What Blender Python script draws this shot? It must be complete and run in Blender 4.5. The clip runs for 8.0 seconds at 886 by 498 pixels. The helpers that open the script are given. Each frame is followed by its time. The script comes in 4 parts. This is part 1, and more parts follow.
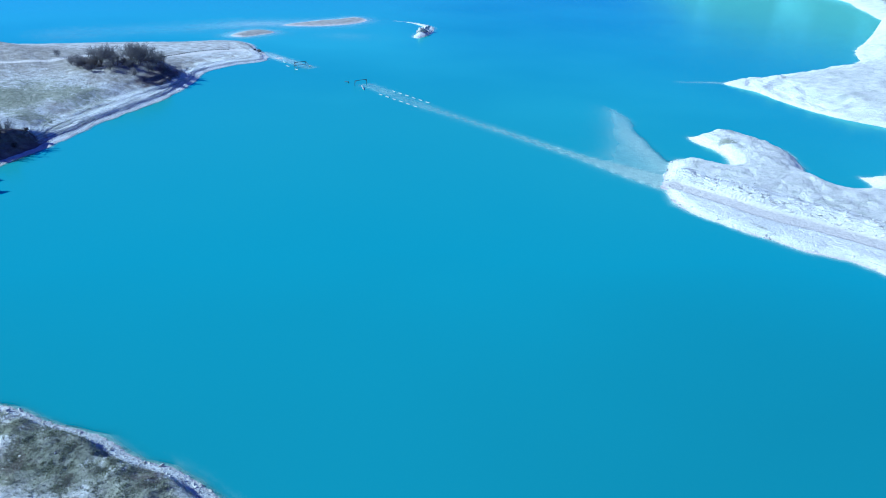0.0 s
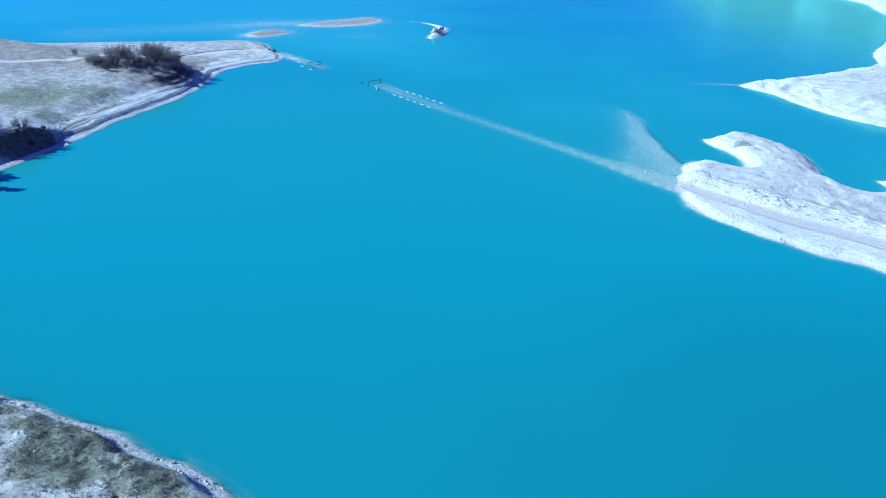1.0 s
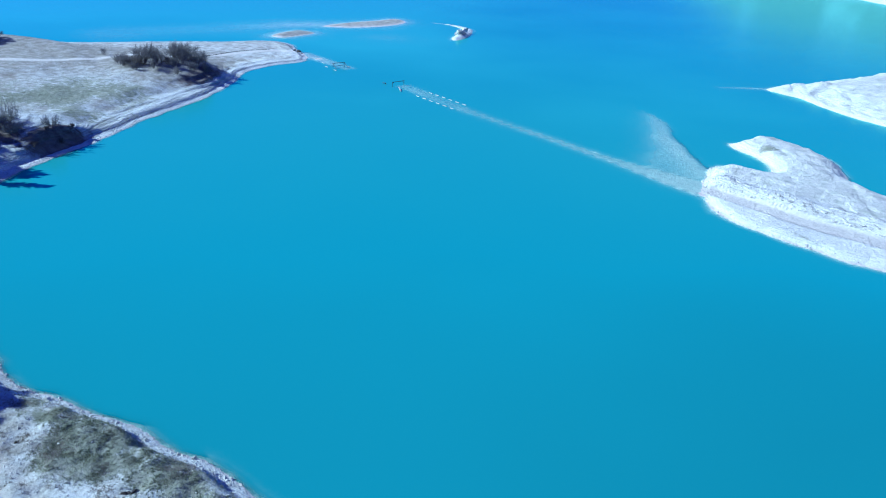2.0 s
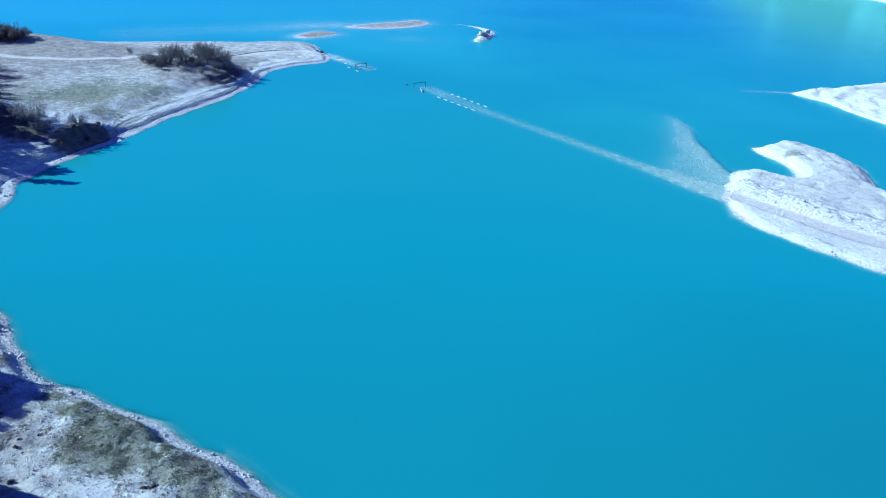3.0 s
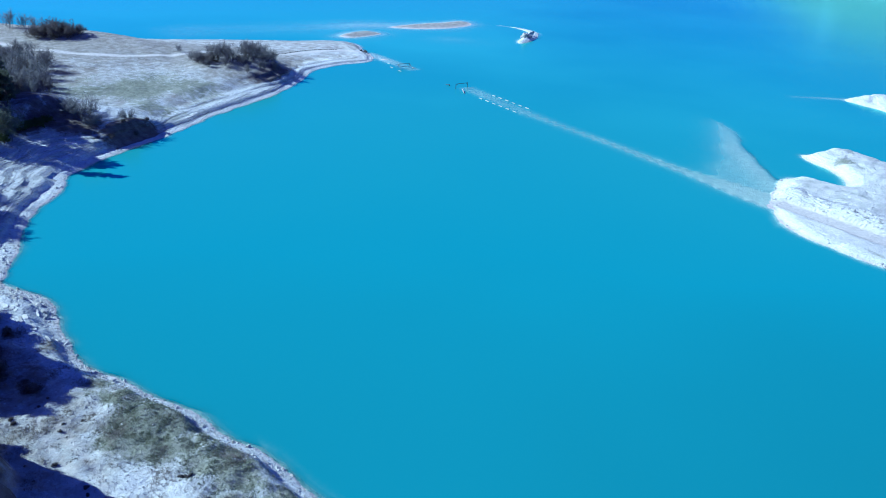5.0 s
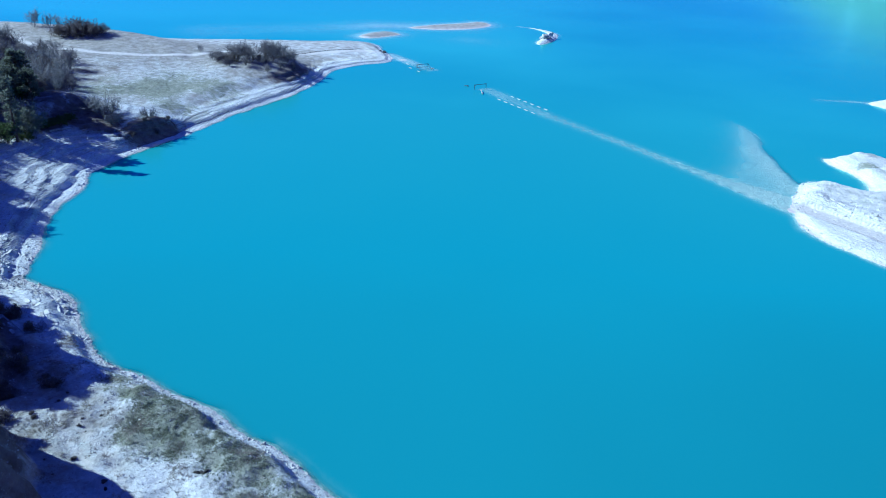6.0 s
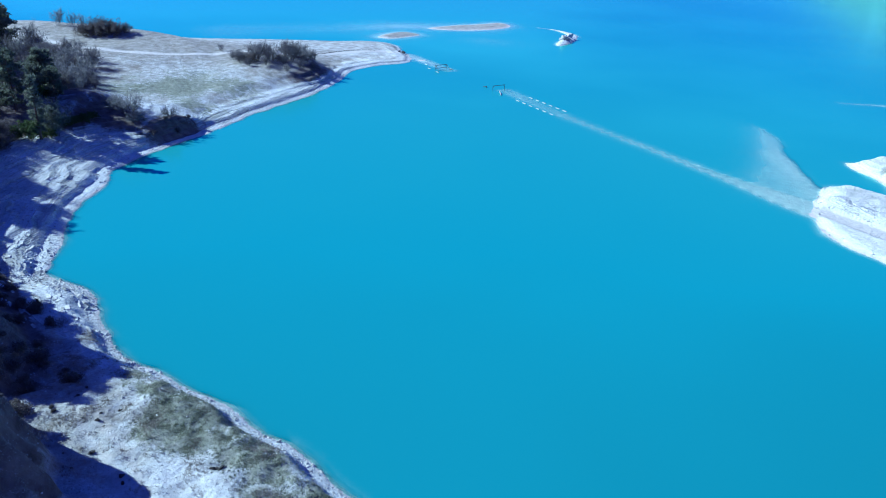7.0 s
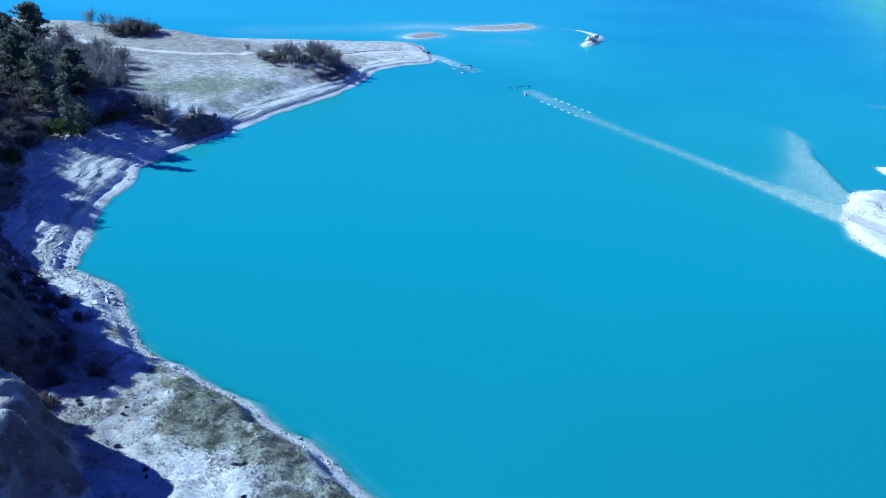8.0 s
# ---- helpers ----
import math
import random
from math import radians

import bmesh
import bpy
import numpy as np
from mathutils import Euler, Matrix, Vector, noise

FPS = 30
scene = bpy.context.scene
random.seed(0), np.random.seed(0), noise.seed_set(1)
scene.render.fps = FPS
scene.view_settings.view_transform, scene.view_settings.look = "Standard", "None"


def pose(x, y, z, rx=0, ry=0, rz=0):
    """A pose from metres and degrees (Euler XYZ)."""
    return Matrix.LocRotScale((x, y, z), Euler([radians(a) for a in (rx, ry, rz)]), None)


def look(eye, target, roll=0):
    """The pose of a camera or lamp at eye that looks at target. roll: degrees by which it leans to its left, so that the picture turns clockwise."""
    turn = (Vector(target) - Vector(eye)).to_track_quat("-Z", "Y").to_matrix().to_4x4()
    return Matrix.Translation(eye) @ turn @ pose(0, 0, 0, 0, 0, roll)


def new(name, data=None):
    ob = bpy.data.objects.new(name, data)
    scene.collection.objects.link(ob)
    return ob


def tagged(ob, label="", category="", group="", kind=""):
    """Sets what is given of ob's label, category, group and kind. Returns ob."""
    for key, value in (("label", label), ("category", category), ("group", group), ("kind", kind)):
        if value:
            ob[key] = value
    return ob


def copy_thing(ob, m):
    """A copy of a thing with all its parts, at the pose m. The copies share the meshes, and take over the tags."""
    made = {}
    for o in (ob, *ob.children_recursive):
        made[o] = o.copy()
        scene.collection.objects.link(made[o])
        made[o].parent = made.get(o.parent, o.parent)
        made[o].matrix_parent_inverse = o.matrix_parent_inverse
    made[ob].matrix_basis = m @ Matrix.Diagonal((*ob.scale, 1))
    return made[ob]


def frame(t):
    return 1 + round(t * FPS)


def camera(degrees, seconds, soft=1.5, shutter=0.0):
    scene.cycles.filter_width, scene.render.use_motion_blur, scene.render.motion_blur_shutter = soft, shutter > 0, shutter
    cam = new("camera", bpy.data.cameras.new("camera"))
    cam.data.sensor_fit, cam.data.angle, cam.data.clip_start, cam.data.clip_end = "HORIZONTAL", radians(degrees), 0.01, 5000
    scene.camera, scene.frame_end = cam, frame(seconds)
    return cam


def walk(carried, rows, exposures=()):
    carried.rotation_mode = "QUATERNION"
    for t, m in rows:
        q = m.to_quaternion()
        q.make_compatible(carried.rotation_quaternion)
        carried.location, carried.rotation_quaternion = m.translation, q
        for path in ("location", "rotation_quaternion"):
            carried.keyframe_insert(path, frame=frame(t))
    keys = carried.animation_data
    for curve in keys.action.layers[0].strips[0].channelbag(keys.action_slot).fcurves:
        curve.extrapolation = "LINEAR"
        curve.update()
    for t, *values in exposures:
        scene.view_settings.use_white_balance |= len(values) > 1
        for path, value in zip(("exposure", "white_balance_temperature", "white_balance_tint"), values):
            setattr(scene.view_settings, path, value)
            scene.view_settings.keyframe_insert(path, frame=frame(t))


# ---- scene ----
# A drone hovers 50 m over a turquoise reservoir and turns slowly to its left.
EYE = 50.0
cam = camera(63.9, 8.0, 0.95)
# seconds, yaw to the left, pitch, roll
TURNS = [
    (0.0, 0.0, -26.0, 3.05), (0.5, 0.53, -26.0, 3.06), (1.0, 1.11, -26.0, 3.06), (1.5, 2.03, -25.99, 3.07),
    (3.0, 4.72, -25.95, 3.11), (3.5, 5.55, -25.97, 3.11), (4.0, 6.40, -25.98, 3.12), (4.5, 7.27, -26.02, 3.14),
    (6.0, 9.59, -26.07, 3.15), (6.5, 10.31, -26.07, 3.17), (7.0, 11.08, -26.09, 3.17), (7.5, 11.98, -26.11, 3.12),
    (8.0, 13.09, -26.15, 3.0),
]
walk(cam, [(t, pose(0, 0, EYE, 90 + pitch, 0, yaw) @ pose(0, 0, 0, 0, 0, roll)) for t, yaw, pitch, roll in TURNS],
     [(0.0, 1.08, 3500, 40), (4.0, 1.09, 3500, 40), (8.0, 1.18, 3500, 40)])

# ---- light: clear sky, low sun from the west ----
SUN_UP, SUN_TO = 34.0, (-1.0, -0.06)
world = bpy.data.worlds.new("sky")
scene.world = world
world.use_nodes = True
wn = world.node_tree.nodes
sky = wn.new("ShaderNodeTexSky")
sky.sky_type = "NISHITA"
sky.sun_disc = False
sky.sun_elevation = radians(SUN_UP)
sky.sun_rotation = math.atan2(SUN_TO[0], SUN_TO[1])
sky.altitude, sky.ozone_density, sky.dust_density = 600, 4.0, 0.4
haze = wn.new("ShaderNodeMix")  # the cool, slightly violet cast of the whole sky
haze.data_type, haze.blend_type = "RGBA", "MULTIPLY"
haze.inputs["Factor"].default_value = 1.0
haze.inputs["B"].default_value = (0.60, 0.385, 0.43, 1.0)
world.node_tree.links.new(sky.outputs[0], haze.inputs["A"])
world.node_tree.links.new(haze.outputs["Result"], wn["Background"].inputs[0])
wn["Background"].inputs[1].default_value = 0.058
sun = new("sun", bpy.data.lights.new("sun", "SUN"))
sun.data.energy, sun.data.angle, sun.data.color = 4.75, radians(0.53), (1.0, 0.825, 0.235)
to_sun = Vector((SUN_TO[0], SUN_TO[1], math.tan(radians(SUN_UP)) * math.hypot(*SUN_TO))).normalized()
sun.matrix_world = look(to_sun * 300, (0, 0, 0))


# ---- materials ----
def material(name):
    m = bpy.data.materials.new(name)
    m.use_nodes = True
    nt = m.node_tree
    return m, nt, nt.nodes, nt.links, nt.nodes["Principled BSDF"]


def noise_node(nt, scale, detail=4.0, rough=0.55, stretch=None):
    """Noise in the object's metres; stretch scales the axes."""
    tc = nt.nodes.new("ShaderNodeTexCoord")
    n = nt.nodes.new("ShaderNodeTexNoise")
    n.inputs["Scale"].default_value, n.inputs["Detail"].default_value, n.inputs["Roughness"].default_value = scale, detail, rough
    if stretch:
        mp = nt.nodes.new("ShaderNodeMapping")
        mp.inputs["Scale"].default_value = stretch
        nt.links.new(tc.outputs["Object"], mp.inputs[0])
        nt.links.new(mp.outputs[0], n.inputs["Vector"])
    else:
        nt.links.new(tc.outputs["Object"], n.inputs["Vector"])
    return n.outputs["Fac"]


def ramp(nt, fac, stops):
    r = nt.nodes.new("ShaderNodeValToRGB")
    while len(r.color_ramp.elements) < len(stops):
        r.color_ramp.elements.new(0.5)
    for e, (p, c) in zip(r.color_ramp.elements, stops):
        e.position = p
        e.color = (*c, 1.0) if isinstance(c, tuple) else (c, c, c, 1.0)
    nt.links.new(fac, r.inputs[0])
    return r.outputs[0]


def blend(nt, fac, a, b, how="MIX"):
    mx = nt.nodes.new("ShaderNodeMix")
    mx.data_type, mx.blend_type = "RGBA", how
    for socket, v in ((mx.inputs["Factor"], fac), (mx.inputs["A"], a), (mx.inputs["B"], b)):
        if isinstance(v, bpy.types.NodeSocket):
            nt.links.new(v, socket)
        elif isinstance(v, tuple):
            socket.default_value = (*v, 1.0)
        else:
            socket.default_value = v
    return mx.outputs["Result"]


def calc(nt, how, a, b=0.0, clamp=False):
    n = nt.nodes.new("ShaderNodeMath")
    n.operation, n.use_clamp = how, clamp
    for socket, v in zip(n.inputs, (a, b)):
        if isinstance(v, bpy.types.NodeSocket):
            nt.links.new(v, socket)
        else:
            socket.default_value = v
    return n.outputs[0]


def attribute(nt, name):
    n = nt.nodes.new("ShaderNodeAttribute")
    n.attribute_name = name
    return n.outputs["Fac"]


def bump(nt, height, strength, distance, normal=None):
    b = nt.nodes.new("ShaderNodeBump")
    b.inputs["Strength"].default_value, b.inputs["Distance"].default_value = strength, distance
    nt.links.new(height, b.inputs["Height"])
    if normal is not None:
        nt.links.new(normal, b.inputs["Normal"])
    return b.outputs[0]


def simple(name, dark, light, scale, rough=0.9, relief=0.0, metal=0.0, scatter=0.25, thin=0.0):
    """Two tones on two scales of noise, a little change from piece to piece, and fine relief."""
    m, nt, nodes, links, p = material(name)
    big = ramp(nt, noise_node(nt, scale), [(0.3, dark), (0.7, light)])
    fine = ramp(nt, noise_node(nt, scale * 7), [(0.25, 0.72), (0.75, 1.15)])
    col = blend(nt, 1.0, big, fine, "MULTIPLY")
    info = nodes.new("ShaderNodeObjectInfo")
    geo = nodes.new("ShaderNodeNewGeometry")
    vary = calc(nt, "FRACT", calc(nt, "ADD", info.outputs["Random"], geo.outputs["Random Per Island"]))
    col = blend(nt, 1.0, col, ramp(nt, vary, [(0.0, 1.0 - scatter), (1.0, 1.0 + scatter)]), "MULTIPLY")
    links.new(col, p.inputs["Base Color"])
    p.inputs["Roughness"].default_value, p.inputs["Metallic"].default_value = rough, metal
    if relief:
        links.new(bump(nt, noise_node(nt, scale * 5), 0.6, relief), p.inputs["Normal"])
    if thin:
        glow = nodes.new("ShaderNodeBsdfTranslucent")
        links.new(col, glow.inputs[0])
        mix = nodes.new("ShaderNodeMixShader")
        mix.inputs[0].default_value = thin
        links.new(p.outputs[0], mix.inputs[1])
        links.new(glow.outputs[0], mix.inputs[2])
        links.new(mix.outputs[0], nodes["Material Output"].inputs[0])
    return m


def ground_material():
    """Pale marl with bedding bands, dry grass, green turf, gravel tracks, dark soil with painted-in shade, and wet
    margins, by the ground's own cover maps.
    """
    m, nt, nodes, links, p = material("marl_ground")
    marl = ramp(nt, noise_node(nt, 0.25, 6, 0.6), [(0.25, (0.41, 0.43, 0.42)), (0.5, (0.58, 0.605, 0.60)), (0.75, (0.68, 0.705, 0.70))])
    marl = blend(nt, 1.0, marl, ramp(nt, noise_node(nt, 2.3, 5, 0.65), [(0.25, 0.6), (0.5, 0.95), (0.8, 1.12)]), "MULTIPLY")
    marl = blend(nt, 1.0, marl, ramp(nt, noise_node(nt, 9.0, 3, 0.6), [(0.3, 0.72), (0.5, 1.0), (0.7, 1.12)]), "MULTIPLY")
    bands = ramp(nt, noise_node(nt, 1.0, 4, 0.6, (0.05, 0.05, 2.6)), [(0.3, 0.5), (0.48, 0.95), (0.7, 1.1)])
    marl = blend(nt, attribute(nt, "bedding"), marl, blend(nt, 1.0, marl, bands, "MULTIPLY"))
    grey = ramp(nt, noise_node(nt, 0.5, 6, 0.65), [(0.25, (0.16, 0.15, 0.125)), (0.5, (0.28, 0.272, 0.243)), (0.75, (0.41, 0.41, 0.385))])
    col = blend(nt, ramp(nt, calc(nt, "ADD", attribute(nt, "steppe"), calc(nt, "MULTIPLY", calc(nt, "SUBTRACT", noise_node(nt, 0.45, 6, 0.7), 0.5), 1.6)), [(0.25, 0.0), (0.75, 1.0)]), marl, grey)
    turf = ramp(nt, noise_node(nt, 0.9, 6, 0.7), [(0.25, (0.145, 0.158, 0.115)), (0.5, (0.235, 0.255, 0.195)), (0.8, (0.41, 0.405, 0.35))])
    col = blend(nt, ramp(nt, calc(nt, "ADD", attribute(nt, "turf"), calc(nt, "MULTIPLY", calc(nt, "SUBTRACT", noise_node(nt, 0.7, 7, 0.7), 0.5), 1.5)), [(0.35, 0.0), (0.65, 1.0)]), col, turf)
    ash = ramp(nt, noise_node(nt, 0.35, 6, 0.65), [(0.3, (0.385, 0.41, 0.365)), (0.5, (0.52, 0.53, 0.495)), (0.7, (0.63, 0.63, 0.595))])
    ash = blend(nt, 1.0, ash, ramp(nt, noise_node(nt, 3.0, 5, 0.65), [(0.3, 0.86), (0.7, 1.08)]), "MULTIPLY")
    col = blend(nt, ramp(nt, calc(nt, "ADD", attribute(nt, "ash"), calc(nt, "MULTIPLY", calc(nt, "SUBTRACT", noise_node(nt, 0.3, 6, 0.7), 0.5), 1.0)), [(0.3, 0.0), (0.7, 1.0)]), col, ash)
    chalk = ramp(nt, noise_node(nt, 1.1, 6, 0.65), [(0.3, (0.55, 0.545, 0.515)), (0.7, (0.745, 0.74, 0.705))])
    col = blend(nt, attribute(nt, "chalk"), col, chalk)
    gravel = ramp(nt, noise_node(nt, 1.5, 5, 0.6), [(0.3, (0.45, 0.435, 0.405)), (0.7, (0.59, 0.575, 0.54))])
    col = blend(nt, attribute(nt, "track"), col, gravel)
    # dark soil tone that also paints in the shade of flank and bluff
    shaded_soil = ramp(nt, noise_node(nt, 0.6, 6, 0.65), [(0.3, (0.075, 0.066, 0.062)), (0.7, (0.21, 0.187, 0.172))])
    col = blend(nt, ramp(nt, calc(nt, "ADD", attribute(nt, "soil_shade"), calc(nt, "MULTIPLY", calc(nt, "SUBTRACT", noise_node(nt, 0.5, 6, 0.7), 0.5), 1.2)), [(0.3, 0.0), (0.6, 1.0)]), col, shaded_soil)
    silt = ramp(nt, noise_node(nt, 0.8, 5, 0.6), [(0.3, (0.44, 0.40, 0.38)), (0.7, (0.59, 0.55, 0.525))])
    col = blend(nt, attribute(nt, "wet"), col, silt)
    links.new(col, p.inputs["Base Color"])
    p.inputs["Roughness"].default_value = 0.95
    p.inputs["Specular IOR Level"].default_value = 0.15
    n1 = bump(nt, noise_node(nt, 1.4, 8, 0.7), 1.0, 0.6)
    layers = calc(nt, "MULTIPLY", noise_node(nt, 1.0, 4, 0.6, (0.05, 0.05, 2.6)), attribute(nt, "bedding"))
    n2 = bump(nt, layers, 1.0, 1.4, n1)
    links.new(bump(nt, noise_node(nt, 7.0, 4, 0.7), 0.8, 0.08, n2), p.inputs["Normal"])
    return m


def water_material():
    """Water milky with marl: the bed shows through where it is shallow; ripples gloss the surface."""
    m, nt, nodes, links, p = material("milky_water")
    nodes.remove(p)
    clear = nodes.new("ShaderNodeBsdfTransparent")
    clear.inputs[0].default_value = (0.72, 0.95, 1.0, 1.0)
    milk = nodes.new("ShaderNodeBsdfDiffuse")
    patches = calc(nt, "MULTIPLY", calc(nt, "SUBTRACT", noise_node(nt, 0.012, 3, 0.5), 0.5), 5.0)
    # water tone by basin depth, with the far-left sky reflection painted in
    tone_step = calc(nt, "MULTIPLY", calc(nt, "ADD", attribute(nt, "basin_and_sky"), patches), 0.05)
    tone = ramp(nt, tone_step, [(0.04, (0.104, 0.332, 0.322)), (0.22, (0.076, 0.254, 0.271)), (0.7, (0.0635, 0.222, 0.272)), (1.0, (0.051, 0.176, 0.214))])
    links.new(tone, milk.inputs[0])
    depth = calc(nt, "MAXIMUM", attribute(nt, "depth"), 0.0)
    murk = calc(nt, "SUBTRACT", 1.0, calc(nt, "POWER", 0.025, depth), True)
    body = nodes.new("ShaderNodeMixShader")
    links.new(murk, body.inputs[0])
    links.new(clear.outputs[0], body.inputs[1])
    links.new(milk.outputs[0], body.inputs[2])
    gloss = nodes.new("ShaderNodeBsdfGlossy")
    gloss.inputs["Roughness"].default_value = 0.16
    gloss.inputs["Color"].default_value = (0.52, 1.0, 0.92, 1.0)
    fres = nodes.new("ShaderNodeFresnel")
    fres.inputs["IOR"].default_value = 1.33
    n1 = bump(nt, noise_node(nt, 1.1, 3, 0.6), 0.3, 0.1)
    links.new(n1, gloss.inputs["Normal"])
    links.new(n1, fres.inputs["Normal"])
    top = nodes.new("ShaderNodeMixShader")
    links.new(fres.outputs[0], top.inputs[0])
    links.new(body.outputs[0], top.inputs[1])
    links.new(gloss.outputs[0], top.inputs[2])
    links.new(top.outputs[0], nodes["Material Output"].inputs[0])
    return m


GROUND = ground_material()
WATER = water_material()
ROCK = simple("marl_rock", (0.33, 0.325, 0.295), (0.585, 0.595, 0.555), 1.2, 0.92, 0.06)
CONCRETE = simple("pale_concrete", (0.30, 0.30, 0.29), (0.45, 0.445, 0.43), 1.5, 0.85, 0.02, scatter=0.1)
STEEL = simple("dark_rusted_steel", (0.03, 0.025, 0.02), (0.07, 0.05, 0.04), 3.0, 0.6, 0.0, 0.5)


# ---- the lie of the land ----
RNG = np.random.default_rng(7)
LATTICE = RNG.random((256, 256)).astype(np.float32)


def value_noise(x, y):
    xi, yi = np.floor(x).astype(int), np.floor(y).astype(int)
    u, v = x - xi, y - yi
    u, v = u * u * (3 - 2 * u), v * v * (3 - 2 * v)
    a, b = LATTICE[xi % 256, yi % 256], LATTICE[(xi + 1) % 256, yi % 256]
    c, d = LATTICE[xi % 256, (yi + 1) % 256], LATTICE[(xi + 1) % 256, (yi + 1) % 256]
    return (a * (1 - u) + b * u) * (1 - v) + (c * (1 - u) + d * u) * v


def fbm(x, y, size, octaves=4, seed=0):
    """Rolling noise from -1 to 1 with features of that many metres."""
    total, amp, norm = 0.0, 1.0, 0.0
    for k in range(octaves):
        s = 2.0**k / size
        total = total + amp * (value_noise(x * s + 17.3 * k + seed * 31.7, y * s + 9.1 * k + seed * 57.3) * 2 - 1)
        norm, amp = norm + amp, amp * 0.5
    return total / norm


def smooth(v, lo, hi):
    t = np.clip((v - lo) / (hi - lo), 0, 1)
    return t * t * (3 - 2 * t)


def rounded(points, cuts=3, closed=True):
    """A Catmull-Rom line through the points."""
    p = np.array(points, float)
    n = len(p)
    out = []
    for i in range(n if closed else n - 1):
        if closed:
            a, b, c, d = p[(i - 1) % n], p[i], p[(i + 1) % n], p[(i + 2) % n]
        else:
            a, b, c, d = p[max(i - 1, 0)], p[i], p[i + 1], p[min(i + 2, n - 1)]
        for k in range(cuts):
            t = k / cuts
            out.append(0.5 * (2 * b + (c - a) * t + (2 * a - 5 * b + 4 * c - d) * t * t + (3 * b - a - 3 * c + d) * t**3))
    if not closed:
        out.append(p[-1])
    return np.array(out)


def line_distance(x, y, line, closed=False):
    """Distance to a line, and how far along it the nearest place lies, in metres."""
    best, along, run = np.full(x.shape, 1e9), np.zeros(x.shape), 0.0
    pairs = list(zip(line, np.roll(line, -1, 0))) if closed else list(zip(line[:-1], line[1:]))
    for a, b in pairs:
        e = b - a
        length = math.hypot(*e)
        if length < 1e-6:
            continue
        t = np.clip(((x - a[0]) * e[0] + (y - a[1]) * e[1]) / length**2, 0, 1)
        d = (x - a[0] - t * e[0]) ** 2 + (y - a[1] - t * e[1]) ** 2
        near = d < best
        best = np.where(near, d, best)
        along = np.where(near, run + t * length, along)
        run += length
    return np.sqrt(best), along


def inside(x, y, loop):
    odd = np.zeros(x.shape, bool)
    for a, b in zip(loop, np.roll(loop, -1, 0)):
        if a[1] == b[1]:
            continue
        cross = (a[1] > y) != (b[1] > y)
        odd ^= cross & (x < a[0] + (y - a[1]) / (b[1] - a[1]) * (b[0] - a[0]))
    return odd


def shore(x, y, loop):
    """Metres inland of a coast, minus out on the water; far from it only roughly."""
    d = np.full(x.shape, -80.0)
    lo, hi = loop.min(0) - 45, loop.max(0) + 45
    near = (x > lo[0]) & (x < hi[0]) & (y > lo[1]) & (y < hi[1])
    xs, ys = x[near], y[near]
    dist, _ = line_distance(xs, ys, loop, True)
    d[near] = np.where(inside(xs, ys, loop), dist, -dist)
    return d


# Coasts, drawn as loose outlines on the plan.
WEST = rounded([(40, -60), (18, -5), (4, 28), (-16.4, 46.2), (-23.8, 50.8), (-29.8, 53.3), (-37.4, 56.7), (-45.9, 59.3), (-49.8, 61.1),
                (-54, 64.3), (-58.3, 67.9), (-60.7, 70.7), (-64.7, 73), (-71.2, 74.6), (-72.8, 76.5), (-76.7, 85.4), (-82, 94), (-85, 107),
                (-88, 114), (-87, 127), (-84, 139), (-81, 161), (-75, 184), (-74, 201), (-75, 216), (-71, 227), (-63, 236), (-63, 245), (-69, 256),
                (-77, 268), (-87, 268), (-102, 261), (-126, 252), (-146, 243), (-164, 238), (-186, 234), (-212, 234), (-262, 240), (-420, 170), (-380, -120), (-60, -140)])
EAST = rounded([(110, 60), (83, 86), (67, 105.5), (59, 110), (49, 120), (44.5, 127), (44, 133), (46, 143), (49.5, 152), (54, 156), (62, 152), (64, 160),
                (60, 172), (63, 175), (69, 178), (77.6, 172.5), (81.4, 165.5), (80.4, 155), (78.5, 148.5), (82, 143), (87, 140.5), (91, 145),
                (91, 149), (94, 149.5), (98, 152), (112, 166), (135, 180), (120, 193), (106, 207), (98, 229), (91, 241), (111, 254), (148, 281),
                (163, 294), (170, 310), (181, 331), (200, 356), (236, 402), (300, 412), (420, 416), (420, 60)])
MAIN = rounded([(251, 436), (259, 470), (268, 508), (277, 549), (245, 640), (170, 730), (140, 880), (250, 1250), (900, 1200), (900, 470), (340, 440), (272, 430)])
ISLET = rounded([(-86, 280), (-84, 290), (-79, 296), (-72, 292), (-76, 284), (-81, 278)])
BAR = rounded([(-73, 310), (-64, 324), (-53, 335), (-46, 343), (-40, 335), (-46, 322), (-59, 312)])
ROCKS = rounded([(-28, 338), (-21, 337), (-14, 332), (-9, 324), (-10, 308), (-15, 295), (-16.5, 302), (-13, 322), (-20, 334.5)])
# The drowned road between the two shores, the road on the east bank, and the dirt track on the west.
CAUSEWAY = rounded([(47, 137.5), (39, 145), (27, 156), (14.4, 168.9), (-5.6, 188.4), (-26.5, 212.9), (-49, 233.5), (-66, 250)], 2, False)
EAST_ROAD = rounded([(47, 137.5), (53, 130), (60, 123), (70, 116), (84, 104), (110, 82)], 3, False)
SHOAL = rounded([(36, 150), (40, 167), (43, 186), (45, 199), (48, 190), (48, 174), (49, 160), (50, 150), (44, 144)])
WOOD = rounded([(-186, 188), (-172, 185), (-156, 177), (-136, 167), (-122, 153), (-115, 138), (-114, 128), (-117, 112), (-113, 100), (-118, 86), (-150, 110), (-190, 150)])
RUTS = rounded([(-46, 49), (-42, 46), (-38, 43.5), (-33, 39), (-26, 34)], 3, False)
MUD = rounded([(-140, 266), (-118, 284), (-100, 297), (-86, 309), (-70, 315), (-55, 323)], 3, False)
